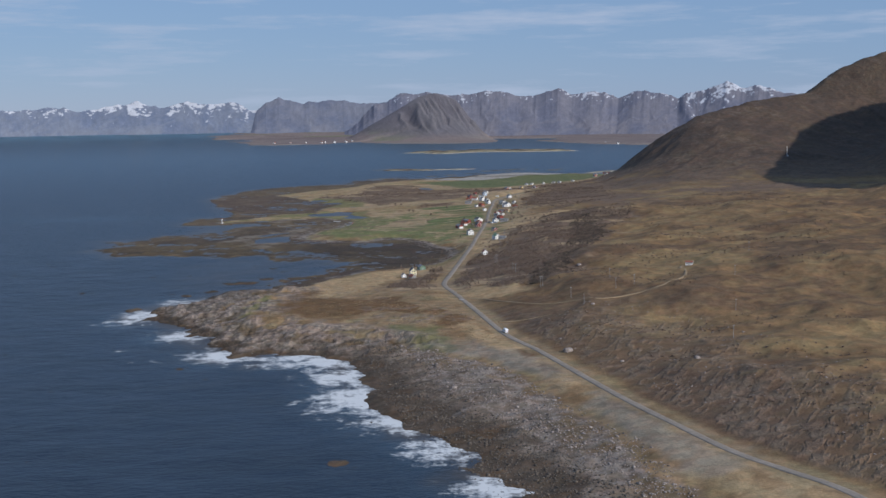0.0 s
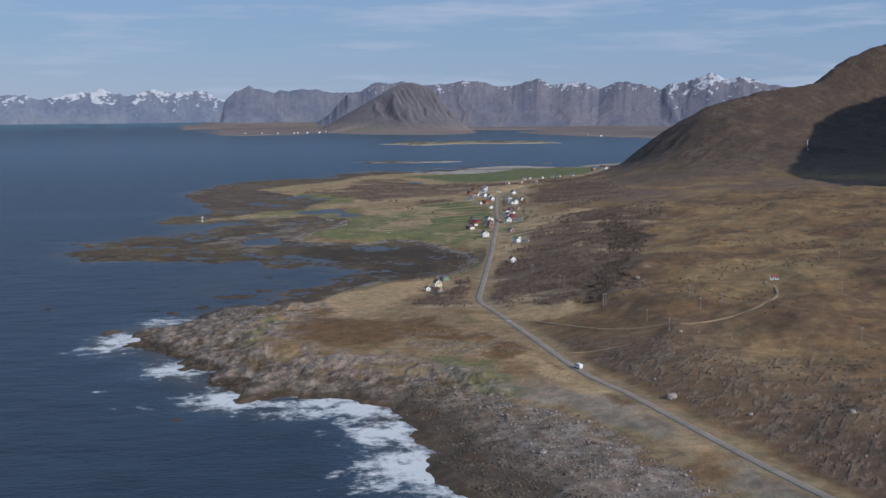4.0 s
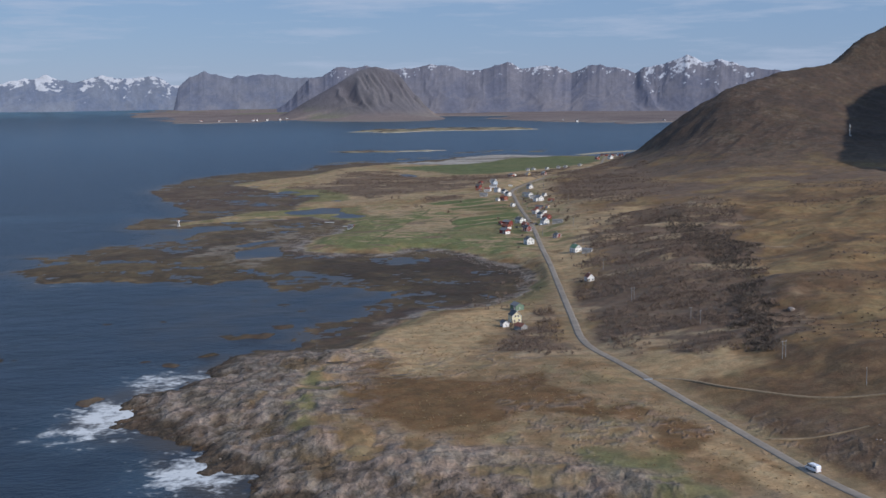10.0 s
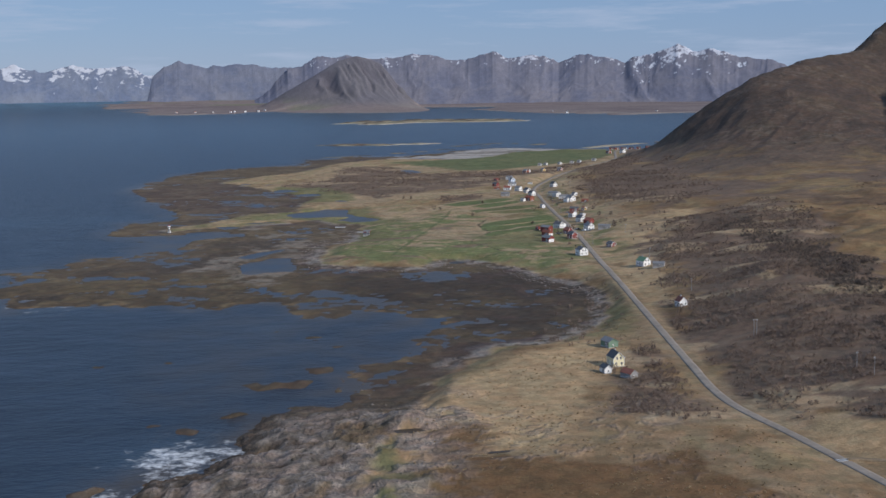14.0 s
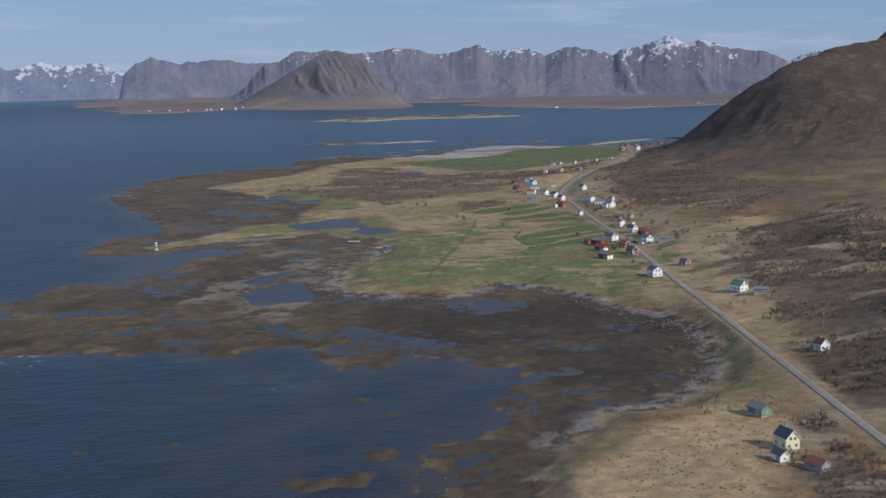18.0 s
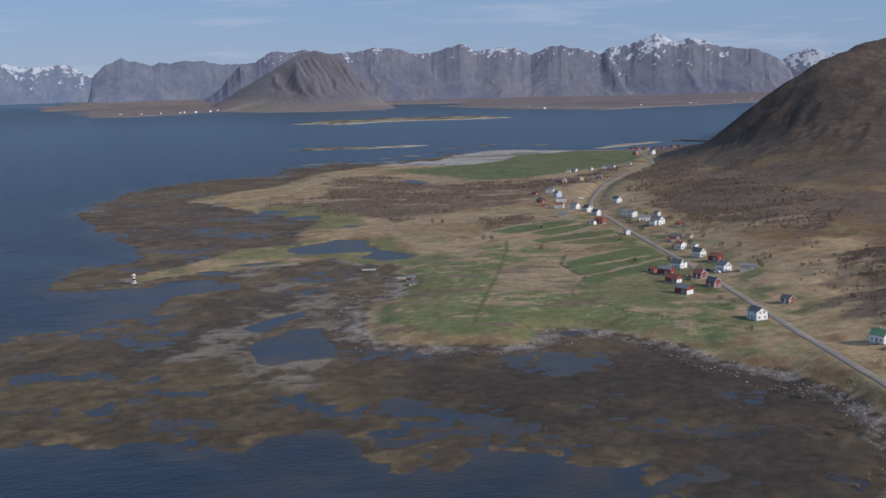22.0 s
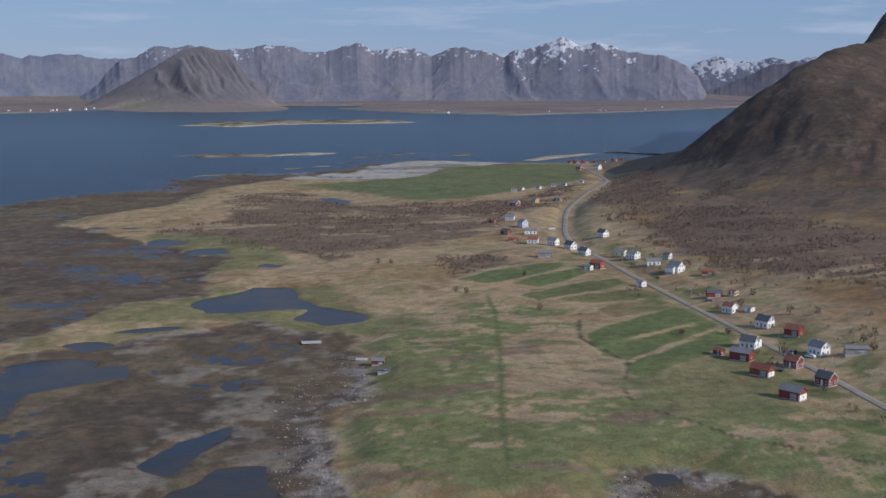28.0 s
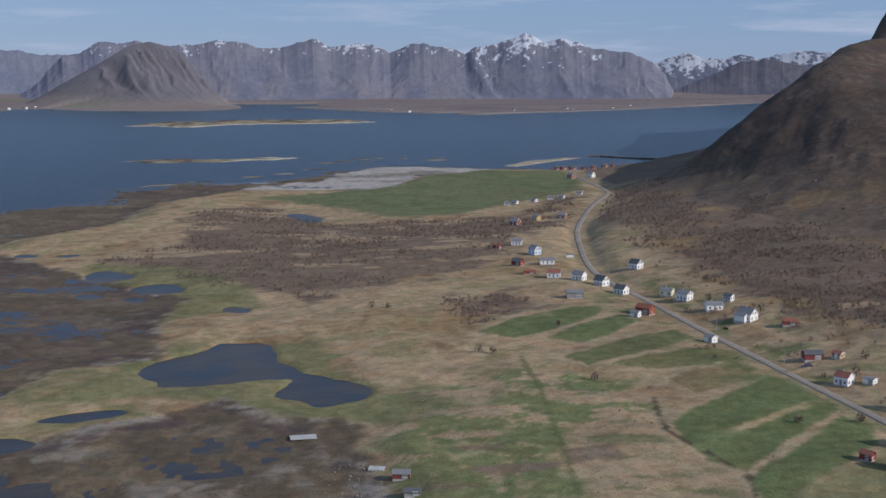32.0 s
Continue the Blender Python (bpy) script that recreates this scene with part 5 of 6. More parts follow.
def gable_body(w, l, e, rise, z0=0.0):
    bm = bmesh.new()
    ring = []
    for y in (-l / 2, l / 2):
        ring.append([bm.verts.new(p) for p in ((-w / 2, y, z0), (w / 2, y, z0), (w / 2, y, e), (0, y, e + rise), (-w / 2, y, e))])
    a, b = ring
    bm.faces.new(a)
    bm.faces.new(b[::-1])
    for i in range(5):
        j = (i + 1) % 5
        bm.faces.new((a[j], a[i], b[i], b[j]))
    bmesh.ops.recalc_face_normals(bm, faces=bm.faces)
    return bm


def roof_slab(w, l, e, rise, side, over=0.3, thick=0.14):
    """One pitch of a roof, lying on the gables' slope."""
    run = math.hypot(w / 2, rise)
    ang = math.atan2(rise, w / 2)
    down = over
    length = run + down
    bm = box((0, 0, 0), (length, l + 2 * over, thick), None, 0.02)
    m = Matrix.Rotation(side * ang, 4, "Y")
    mid = (run - down) / 2
    bmesh.ops.transform(bm, matrix=m, verts=bm.verts)
    cx, cz = side * (w / 2 * (1 - (run + down) / 2 / run) + w / 2 * down / run), e + rise - (length / 2) * math.sin(ang)
    bmesh.ops.translate(bm, vec=(side * (length / 2) * math.cos(ang), 0, cz + thick / 2 / math.cos(ang) + 0.004), verts=bm.verts)
    return bm


def window_meshes(w, h):
    key = (round(w, 2), round(h, 2))
    if key not in HOLD:
        bm = bmesh.new()
        t = 0.10
        for c, s in (((0, 0, h / 2 + t / 2), (w + 2 * t, 0.08, t)), ((0, 0, -h / 2 - t / 2), (w + 2 * t, 0.08, t)), ((-w / 2 - t / 2, 0, 0), (t, 0.08, h)), ((w / 2 + t / 2, 0, 0), (t, 0.08, h)), ((0, 0, 0), (0.06, 0.07, h))):
            add_box(bm, c, s)
        fm = bpy.data.meshes.new("window_frame")
        bm.to_mesh(fm)
        bm.free()
        fm.materials.append(WHITE)
        bm = box((0, 0.0, 0), (w, 0.03, h))
        pm = bpy.data.meshes.new("pane")
        bm.to_mesh(pm)
        bm.free()
        pm.materials.append(GLASS)
        HOLD[key] = (fm, pm)
    return HOLD[key]


def add_window(parent, x, y, z, turn, w=0.8, h=1.1):
    fm, pm = window_meshes(w, h)
    f = part("window", fm, None, parent)
    f.matrix_basis = pose(x, y, z, 0, 0, turn)
    part("pane", pm, None, f)


def house(name, x, y, rot, w, l, e, pitch, wall, roof, label, category="house", rows=2, chimney=True, trim=WHITE, door=True, group="houses of the village", lower=None, sides=True, wing=None):
    """A gabled house whose ridge runs along its own y; rot turns it counter-clockwise."""
    rise = w / 2 * math.tan(radians(pitch))
    b = thing(name, x, y, rot, label, category, group)
    low = MAP * (min(height(x + dx / MAP, y + dy / MAP) for dx in (-w / 2, w / 2) for dy in (-l / 2, l / 2)) - height(x, y))
    part("foundation", box((0, 0, (low - 0.5 + 0.3) / 2), (w + 0.06, l + 0.06, 0.3 - low + 0.5)), CONCRETE, b, "grey stone foundation")
    part("wall", gable_body(w, l, e, rise, 0.304), wall, b)
    if lower is not None:
        part("lower_wall", box((0, -l / 2 + 0.18, 0.31 + e * 0.32), (w + 0.05, 0.42, e * 0.64)), lower, b, "white painted lower wall")
    for s in (-1, 1):
        part("roof", roof_slab(w, l, e, rise, s), roof, b)
    # barge boards and corner boards
    ang, run = math.atan2(rise, w / 2), math.hypot(w / 2, rise)
    for gy in (-1, 1):
        for s in (-1, 1):
            bm = box((0, 0, 0), (run + 0.3, 0.05, 0.2), Matrix.Rotation(s * ang, 4, "Y"))
            bmesh.ops.translate(bm, vec=(s * (run + 0.3) / 2 * math.cos(ang), gy * (l / 2 + 0.335), e + rise - (run + 0.3) / 2 * math.sin(ang) - 0.02), verts=bm.verts)
            part("barge_board", bm, trim, b)
    for sx in (-1, 1):
        for sy in (-1, 1):
            part("corner_board", box((sx * (w / 2 + 0.005), sy * (l / 2 + 0.005), 0.31 + (e - 0.31) / 2), (0.14, 0.14, e - 0.32)), trim, b)
    if rows:
        for gy in (-1, 1):
            for k in range(rows):
                zc = 1.45 + 2.35 * k
                if zc + 0.6 > e + rise * 0.55:
                    break
                span = w * (0.26 if zc < e - 0.3 else 0.17)
                for sx in (-1, 1):
                    add_window(b, sx * span, gy * (l / 2 + 0.03), zc, 0 if gy < 0 else 180)
        if sides:
            for sx in (-1, 1):
                for k in range(2 if e > 3.9 else 1):
                    for yy in (-l * 0.3, l * 0.3):
                        add_window(b, sx * (w / 2 + 0.03), yy, 1.45 + 2.2 * k, 90)
    if door:
        d = part("door", box((-w / 2 - 0.03, 0, 1.32), (0.07, 0.9, 2.02)), trim if wall is not trim else GREY_WOOD, b)
        part("step", box((-w / 2 - 0.5, 0, 0.1), (0.9, 1.4, 0.42)), CONCRETE, b)
        part("door_handle", box((-w / 2 - 0.08, 0.34, 1.3), (0.04, 0.1, 0.03)), STEEL, d)
    if chimney:
        c = part("chimney", box((0.15, l * 0.12, e + rise + 0.25), (0.5, 0.5, 1.3)), CONCRETE, b)
        part("cap", box((0.15, l * 0.12, e + rise + 0.93), (0.62, 0.62, 0.08)), SLATE, c)
    if wing:
        ww, wl, wh, wx, wy = wing
        wr = ww / 2 * math.tan(radians(pitch * 0.8))
        bm = gable_body(ww, wl, wh, wr, 0.302)
        bmesh.ops.translate(bm, vec=(wx, wy, 0), verts=bm.verts)
        part("wing", bm, wall, b)
        for s in (-1, 1):
            bm = roof_slab(ww, wl, wh, wr, s, 0.2, 0.12)
            bmesh.ops.translate(bm, vec=(wx, wy, 0), verts=bm.verts)
            part("wing_roof", bm, roof, b)
        part("wing_foundation", box((wx, wy, (low - 0.5 + 0.3) / 2), (ww + 0.05, wl + 0.05, 0.3 - low + 0.5)), CONCRETE, b)
    return b


def shed(name, x, y, rot, w, l, e, pitch, wall, roof, label, category="shed", group="sheds and barns", lower=None, big_door=True):
    if category == "barn":
        w, l, e = w * 0.92, l * 0.86, e * 0.92
    b = house(name, x, y, rot, w, l, e, pitch, wall, roof, label, category, 0, False, wall, False, group, lower)
    if big_door:
        d = part("barn_door", box((-w / 2 - 0.04, -l * 0.2, 0.31 + min(2.4, e - 0.5) / 2), (0.08, min(2.6, l * 0.35), min(2.4, e - 0.5))), GREY_WOOD, b, "weathered plank door")
        for k in (-1, 1):
            part("brace", box((-w / 2 - 0.1, -l * 0.2, 0.9 + 0.5 * k + 0.4), (0.04, min(2.4, l * 0.33), 0.14)), WHITE, d)
        add_window(b, 0, -l / 2 - 0.03, min(1.5, e * 0.5), 0, 0.6, 0.6)
    return b


# the farm on the headland
house("house", 54, 788, 7, 5.0, 6.6, 3.9, 45, CREAM, SLATE, "cream wooden farmhouse with dark slate roof", group="houses of the headland")
shed("shed", 47.5, 779, 8, 3.2, 4.6, 2.2, 40, WHITE, SLATE, "small whitewashed shed with dark roof", group="houses of the headland")
shed("shed", 52.5, 770, 22, 4.0, 6.0, 2.0, 38, GREY_WOOD, RED_ROOF, "low shed with a rusty red roof", group="houses of the headland")
shed("barn", 62, 818, 14, 5.4, 8.0, 2.9, 32, GREEN_WOOD, GREY_ROOF, "green gabled barn with grey roof", "barn", group="houses of the headland")
house("house", 113, 875, 8, 4.4, 5.0, 2.8, 45, WHITE, RED_ROOF, "small white house with red roof", rows=1, group="houses of the headland")
house("house", 137, 985, 18, 5.6, 7.5, 3.4, 40, WHITE, GREEN_ROOF, "white house with a green sheet roof", group="houses by the bay")
shed("barn", 140, 971, 60, 5.0, 8.0, 2.6, 25, GREY_WOOD, GREY_ROOF, "low grey barn with pale sheet roof", "barn", group="houses by the bay")
house("house", 122, 1042, 8, 6.0, 7.5, 4.1, 32, WHITE, SLATE, "white two-storey house standing alone by the road", group="houses by the bay")
house("cabin", 146, 1062, 25, 4.6, 5.2, 2.3, 34, RED, SLATE, "low dark red wooden cabin with white trim", "cabin", 1, group="houses by the bay")
# farms in the middle of the village
shed("barn", 119, 1100, 24, 5.6, 9.6, 3.6, 36, RED, GREY_ROOF, "red wooden barn with white lower gable and grey roof", "barn", lower=WHITE)
house("house", 137, 1109, 18, 5.0, 6.4, 3.1, 42, RED, SLATE, "red wooden house with white trim and slate roof", group="farmhouses")
house("house", 141, 1131, 22, 4.8, 6.0, 2.9, 42, RED, RED_ROOF, "red house with white window frames and red roof", group="farmhouses", rows=1)
shed("barn", 126, 1126, 24, 4.8, 9.6, 3.0, 40, RUST, RUST, "long brown barn with a white gable end", "barn", lower=WHITE)
shed("barn", 131, 1145, 33, 5.6, 9.8, 3.9, 30, RED, GREY_ROOF, "large red barn on a white masonry base", "barn", lower=None)
shed("shed", 128, 1154, 20, 3.0, 3.6, 2.2, 35, RED, RED_ROOF, "tiny bright red shed behind a barn")
house("house", 143, 1159, 35, 5.0, 6.6, 3.2, 42, WHITE, SLATE, "white farmhouse with a cross wing and slate roof", group="farmhouses", wing=(3.6, 5.0, 2.9, 3.6, -1.0))
shed("barn", 165, 1131, 62, 4.4, 10.5, 3.0, 26, GREY_WOOD, GREY_ROOF, "long pale grey barn with sheet roof", "barn")
house("house", 158, 1141, 12, 5.4, 7.0, 3.7, 40, WHITE, GREY_ROOF, "white house with grey roof beside the road", group="farmhouses")
shed("barn", 166, 1166, 26, 5.6, 8.0, 3.4, 38, RED, RED_ROOF, "red barn with white trimmed gable", "barn")
house("house", 166, 1184, 20, 5.2, 6.8, 3.3, 42, WHITE, SLATE, "white house with a dark slate roof", group="farmhouses")
house("house", 169, 1212, 22, 5.0, 5.6, 3.4, 34, WHITE, RED_ROOF, "white house with an orange-red tiled roof", group="farmhouses")
shed("garage", 174.5, 1207, 22, 3.2, 4.0, 2.2, 12, WHITE, GREY_ROOF, "low white garage beside the tiled house", "garage")
shed("barn", 178, 1238, 70, 5.0, 8.6, 2.8, 30, RED, SLATE, "dark red barn with a black roof", "barn")
house("cabin", 184, 1233, 20, 3.2, 3.8, 2.1, 30, YELLOW, RED_ROOF, "small ochre outbuilding beside a red barn", "cabin", 1, False, group="farmhouses")
shed("shed", 165, 1276, 14, 3.4, 4.2, 2.7, 26, WHITE, GREY_ROOF, "white shed standing alone at the road")
# the upper village
shed("barn", 198, 1276, 60, 4.4, 7.0, 2.2, 24, RUST, RUST, "low rust-red barn among bare bushes", "barn")
house("house", 192, 1293, 22, 6.4, 7.4, 3.4, 40, WHITE, GREY_ROOF, "big white house with a side wing", wing=(3.4, 5.6, 2.8, -4.0, 0.6))
house("house", 193, 1316, 72, 5.0, 8.0, 2.8, 30, WHITE, GREY_ROOF, "long white bungalow with shallow grey roof", rows=1)
house("cabin", 204, 1322, 25, 3.6, 4.2, 2.5, 34, WHITE, SLATE, "small white annexe with dark roof", "cabin", 1, False)
house("house", 194, 1338, 24, 5.6, 6.6, 3.6, 28, WHITE, GREY_ROOF, "white square house with low grey roof")
house("house", 194, 1351, 38, 4.8, 6.2, 2.9, 30, CREAM, GREY_ROOF, "pale yellow house with grey roof", rows=1)
shed("barn", 168, 1325, 28, 5.8, 9.0, 3.6, 32, RUST, RUST, "brick-red barn with white outbuilding", "barn")
shed("shed", 162, 1322, 28, 3.0, 4.2, 2.4, 30, WHITE, GREY_ROOF, "white lean shed beside the brick-red barn")
shed("barn", 158, 1364, 66, 5.4, 9.6, 3.3, 28, GREY_WOOD, GREY_ROOF, "weathered grey barn with silvery sheet roof", "barn")
house("house", 181, 1366, 24, 5.0, 6.2, 3.0, 40, WHITE, SLATE, "white house with slate roof at the bend", rows=1)
house("house", 182, 1385, 18, 5.4, 6.6, 3.2, 42, WHITE, SLATE, "white gabled house near the crossing")
house("house", 178, 1398, 30, 5.0, 6.6, 3.3, 38, WHITE, GREY_ROOF, "white house with a weathered grey roof")
house("house", 171, 1409, 58, 5.0, 7.2, 3.0, 36, WHITE, RED_ROOF, "white house with a red roof on the plain")
house("house", 183, 1440, 70, 4.8, 8.6, 2.7, 26, WHITE, GREY_ROOF, "long low white house on the plain", rows=1)
house("house", 190, 1468, 14, 5.2, 6.2, 4.0, 36, PALE_BLUE, GREY_ROOF, "pale blue two-storey house")
house("house", 196, 1502, 58, 4.8, 6.6, 2.9, 32, WHITE, GREY_ROOF, "white bungalow at the edge of brushwood", rows=1)
shed("barn", 169, 1443, 30, 5.0, 7.0, 3.0, 36, RED, SLATE, "red barn with a dark roof", "barn")
shed("shed", 182, 1496, 30, 3.4, 4.6, 2.3, 34, RED, RED_ROOF, "small red shed among bare brushwood")
shed("shed", 165, 1422, 66, 3.4, 6.4, 1.9, 24, RUST, RUST, "low rust-coloured wooden shed")
house("house", 211, 1405, 18, 5.2, 6.4, 3.2, 42, WHITE, SLATE, "white house with dark roof above the road")
shed("shed", 204, 1457, 70, 2.4, 4.6, 1.9, 12, WHITE, GREY_ROOF, "small white box shed at the roadside", big_door=False)
house("house", 235, 1588, 30, 5.4, 7.0, 3.0, 36, RUST, GREY_ROOF, "faded red house among brushwood", rows=1)
house("house", 240, 1598, 20, 4.4, 5.4, 3.4, 40, WHITE, RED_ROOF, "white house with red roof among brushwood", rows=1)
house("house", 258, 1606, 20, 4.6, 5.6, 2.8, 36, YELLOW, GREY_ROOF, "ochre cottage among brushwood", rows=1)
house("house", 276, 1606, 40, 4.8, 6.0, 2.8, 36, RUST, GREY_ROOF, "brown cottage among brushwood", rows=1)
for hx, hy, hr in ((280, 1698, 60), (288, 1702, 30), (306, 1708, 20), (322, 1714, 65), (330, 1712, 40), (352, 1726, 50)):
    house("house", hx, hy, hr, 3.8, 4.8, 2.1, 34, WHITE, GREY_ROOF, "white house beside the green hayfield", rows=1, group="houses by the hayfield")
for hx, hy in ((455, 1966), (462, 1965), (470, 1962), (480, 1958), (490, 1957), (505, 1962), (515, 1964)):
    shed("boathouse", hx, hy, 60 + (hx * 7) % 30, 5, 7, 3.2, 36, RED, SLATE, "dark red boathouse by the harbour", "boathouse", "harbour boathouses")
shed("boathouse", 474, 1968, 66, 5, 7, 3.4, 36, WHITE, SLATE, "white boathouse by the harbour", "boathouse", "harbour boathouses")
house("house", 415, 1860, 20, 5.6, 7, 3.8, 40, RUST, GREY_ROOF, "reddish house at the hayfield's end", group="houses by the hayfield")
house("house", 432, 1856, 20, 6, 8, 4.4, 36, WHITE, GREY_ROOF, "white house at the hayfield's end", group="houses by the hayfield")
# boathouses on the meadow's shore
shed("boathouse", 21, 1193, 66, 3.0, 5.2, 1.9, 34, RED, GREY_ROOF, "small red boathouse with grey roof on the shore", "boathouse", "shore boathouses")
shed("boathouse", 19, 1180, 70, 3.2, 4.6, 1.6, 26, GREY_WOOD, SLATE, "weathered dark boathouse on the shore", "boathouse", "shore boathouses")
# the hut above the road
house("hut", 207, 679, 70, 3.2, 5.0, 2.2, 26, WHITE, RED_ROOF, "white hut with red roof on the moor", "hut", 1, False, group="hut on the moor")


def slab(x, y, rot, w, l, label):
    b = thing("slab", x, y, rot, label, "slab")
    part("deck", box((0, 0, 0.25), (w, l, 0.5), None, 0.05), CONCRETE, b)
    part("rim", box((0, l / 2 - 0.1, 0.56), (w, 0.2, 0.12)), CONCRETE, b)
    part("post", box((w / 2 - 0.1, 0, 0.7), (0.12, 0.12, 0.5)), GREY_WOOD, b)


slab(8, 1236, 80, 4.0, 9.0, "pale concrete landing slab by the pond")
slab(18, 1203, 60, 3.6, 5.0, "pale concrete slab beside the boathouse")


# ---- light beacon ----
def light_beacon(x, y):
    b = thing("light_beacon", x, y, 0, "white light beacon with dark bands on the point", "beacon", z=max(0.6, height(x, y)) - 0.2)
    part("base", tube(1.9, 1.7, 0.9, 0, 16), CONCRETE, b, "round concrete base")
    part("lower_tower", tube(1.0, 0.95, 1.3, 0.9, 16), WHITE, b)
    part("band", tube(0.96, 0.93, 1.0, 2.2, 16), BLACK, b, "black painted band")
    part("upper_tower", tube(0.92, 0.88, 1.0, 3.2, 16), WHITE, b)
    part("neck", tube(0.86, 0.84, 0.6, 4.2, 16), BLACK, b, "black painted neck")
    part("gallery", tube(1.45, 1.45, 0.14, 4.8, 16), STEEL, b)
    part("lantern", tube(1.15, 1.15, 1.2, 4.94, 12), WHITE, b)
    part("lens", tube(0.35, 0.35, 0.3, 6.16, 10), LAMP_CLEAR, b)
    part("roof", tube(1.3, 0.1, 0.7, 6.14, 12), RED, b, "faded red conical roof")
    for k in range(8):
        a = 2 * math.pi * k / 8
        part("rail_post", tube(0.03, 0.03, 0.9, 4.94, 6, 1.3 * math.cos(a), 1.3 * math.sin(a)), STEEL, b)
    part("door", box((0, -0.99, 1.55), (0.6, 0.1, 1.2)), BLACK, b)


light_beacon(-108.5, 1240)


# ---- poles along the power line ----
def utility_pole(x, y, rot, tall, twin=False, lamp=False):
    b = thing("utility_pole", x, y, rot, "twin wooden power pole with crossarm" if twin else ("slim steel roadside lamp post" if lamp else "weathered wooden power pole"), "pole", "power poles", sink=0.4)
    for px in ((-0.9, 0.9) if twin else (0,)):
        part("pole", tube(0.14, 0.10, tall + 0.4, 0, 8, px, 0), GREY_WOOD, b)
    if lamp:
        part("arm", box((0.7, 0, tall + 0.2), (1.5, 0.07, 0.07)), STEEL, b)
        part("lamp_head", box((1.5, 0, tall + 0.15), (0.6, 0.22, 0.12), None, 0.03), STEEL, b)
        return
    part("crossarm", box((0, 0.12, tall), (3.2 if twin else 1.7, 0.12, 0.14)), GREY_WOOD, b)
    for k in (-1, 0, 1):
        part("insulator", tube(0.06, 0.04, 0.22, tall + 0.08, 8, k * (1.4 if twin else 0.75), 0.12), WHITE, b)
    if twin:
        part("brace", box((0, 0, tall - 1.6), (2.4, 0.08, 0.1), Matrix.Rotation(0.6, 4, "Y")), GREY_WOOD, b)


for px, py, twin in ((117, 660, True), (112, 722, False), (126, 622, False), (151, 640, False), (161, 626, False), (127, 594, False), (111, 800, True), (112, 732, False), (174, 505, False), (150, 622, False), (194, 560, False),
                     (214, 620, False), (250, 700, False), (128, 900, False), (146, 1000, False), (168, 1100, False), (206, 1250, False), (218, 1380, False), (236, 1450, False)):
    utility_pole(px, py, 20 + (px * 13) % 40, 7.0 if not twin else 7.5, twin)
for py in (1080, 1120, 1160, 1200, 1240, 1290, 1330, 1370, 1410):
    rx = float(np.interp(py, [p[1] for p in ROAD], [p[0] for p in ROAD]))
    utility_pole(rx + 4.0, py, 180, 6.5, False, True)


# ---- mast on the hill ----
def radio_mast(x, y):
    b = thing("radio_mast", x, y, 0, "slim white lattice mast on the hillside", "mast", sink=0.3)
    for k in range(3):
        a = 2 * math.pi * k / 3
        part("leg", tube(0.12, 0.1, 15, 0, 6, 0.5 * math.cos(a), 0.5 * math.sin(a)), WHITE, b)
    for k in range(7):
        part("ring", tube(0.6, 0.6, 0.12, 1.5 + 2 * k, 6), WHITE, b)
    part("cabinet", box((1.6, 0, 0.9), (1.4, 1.2, 1.8), None, 0.03), WHITE, b)
    part("antenna", tube(0.3, 0.3, 2.2, 13.0, 10), WHITE, b)


radio_mast(575, 1478)


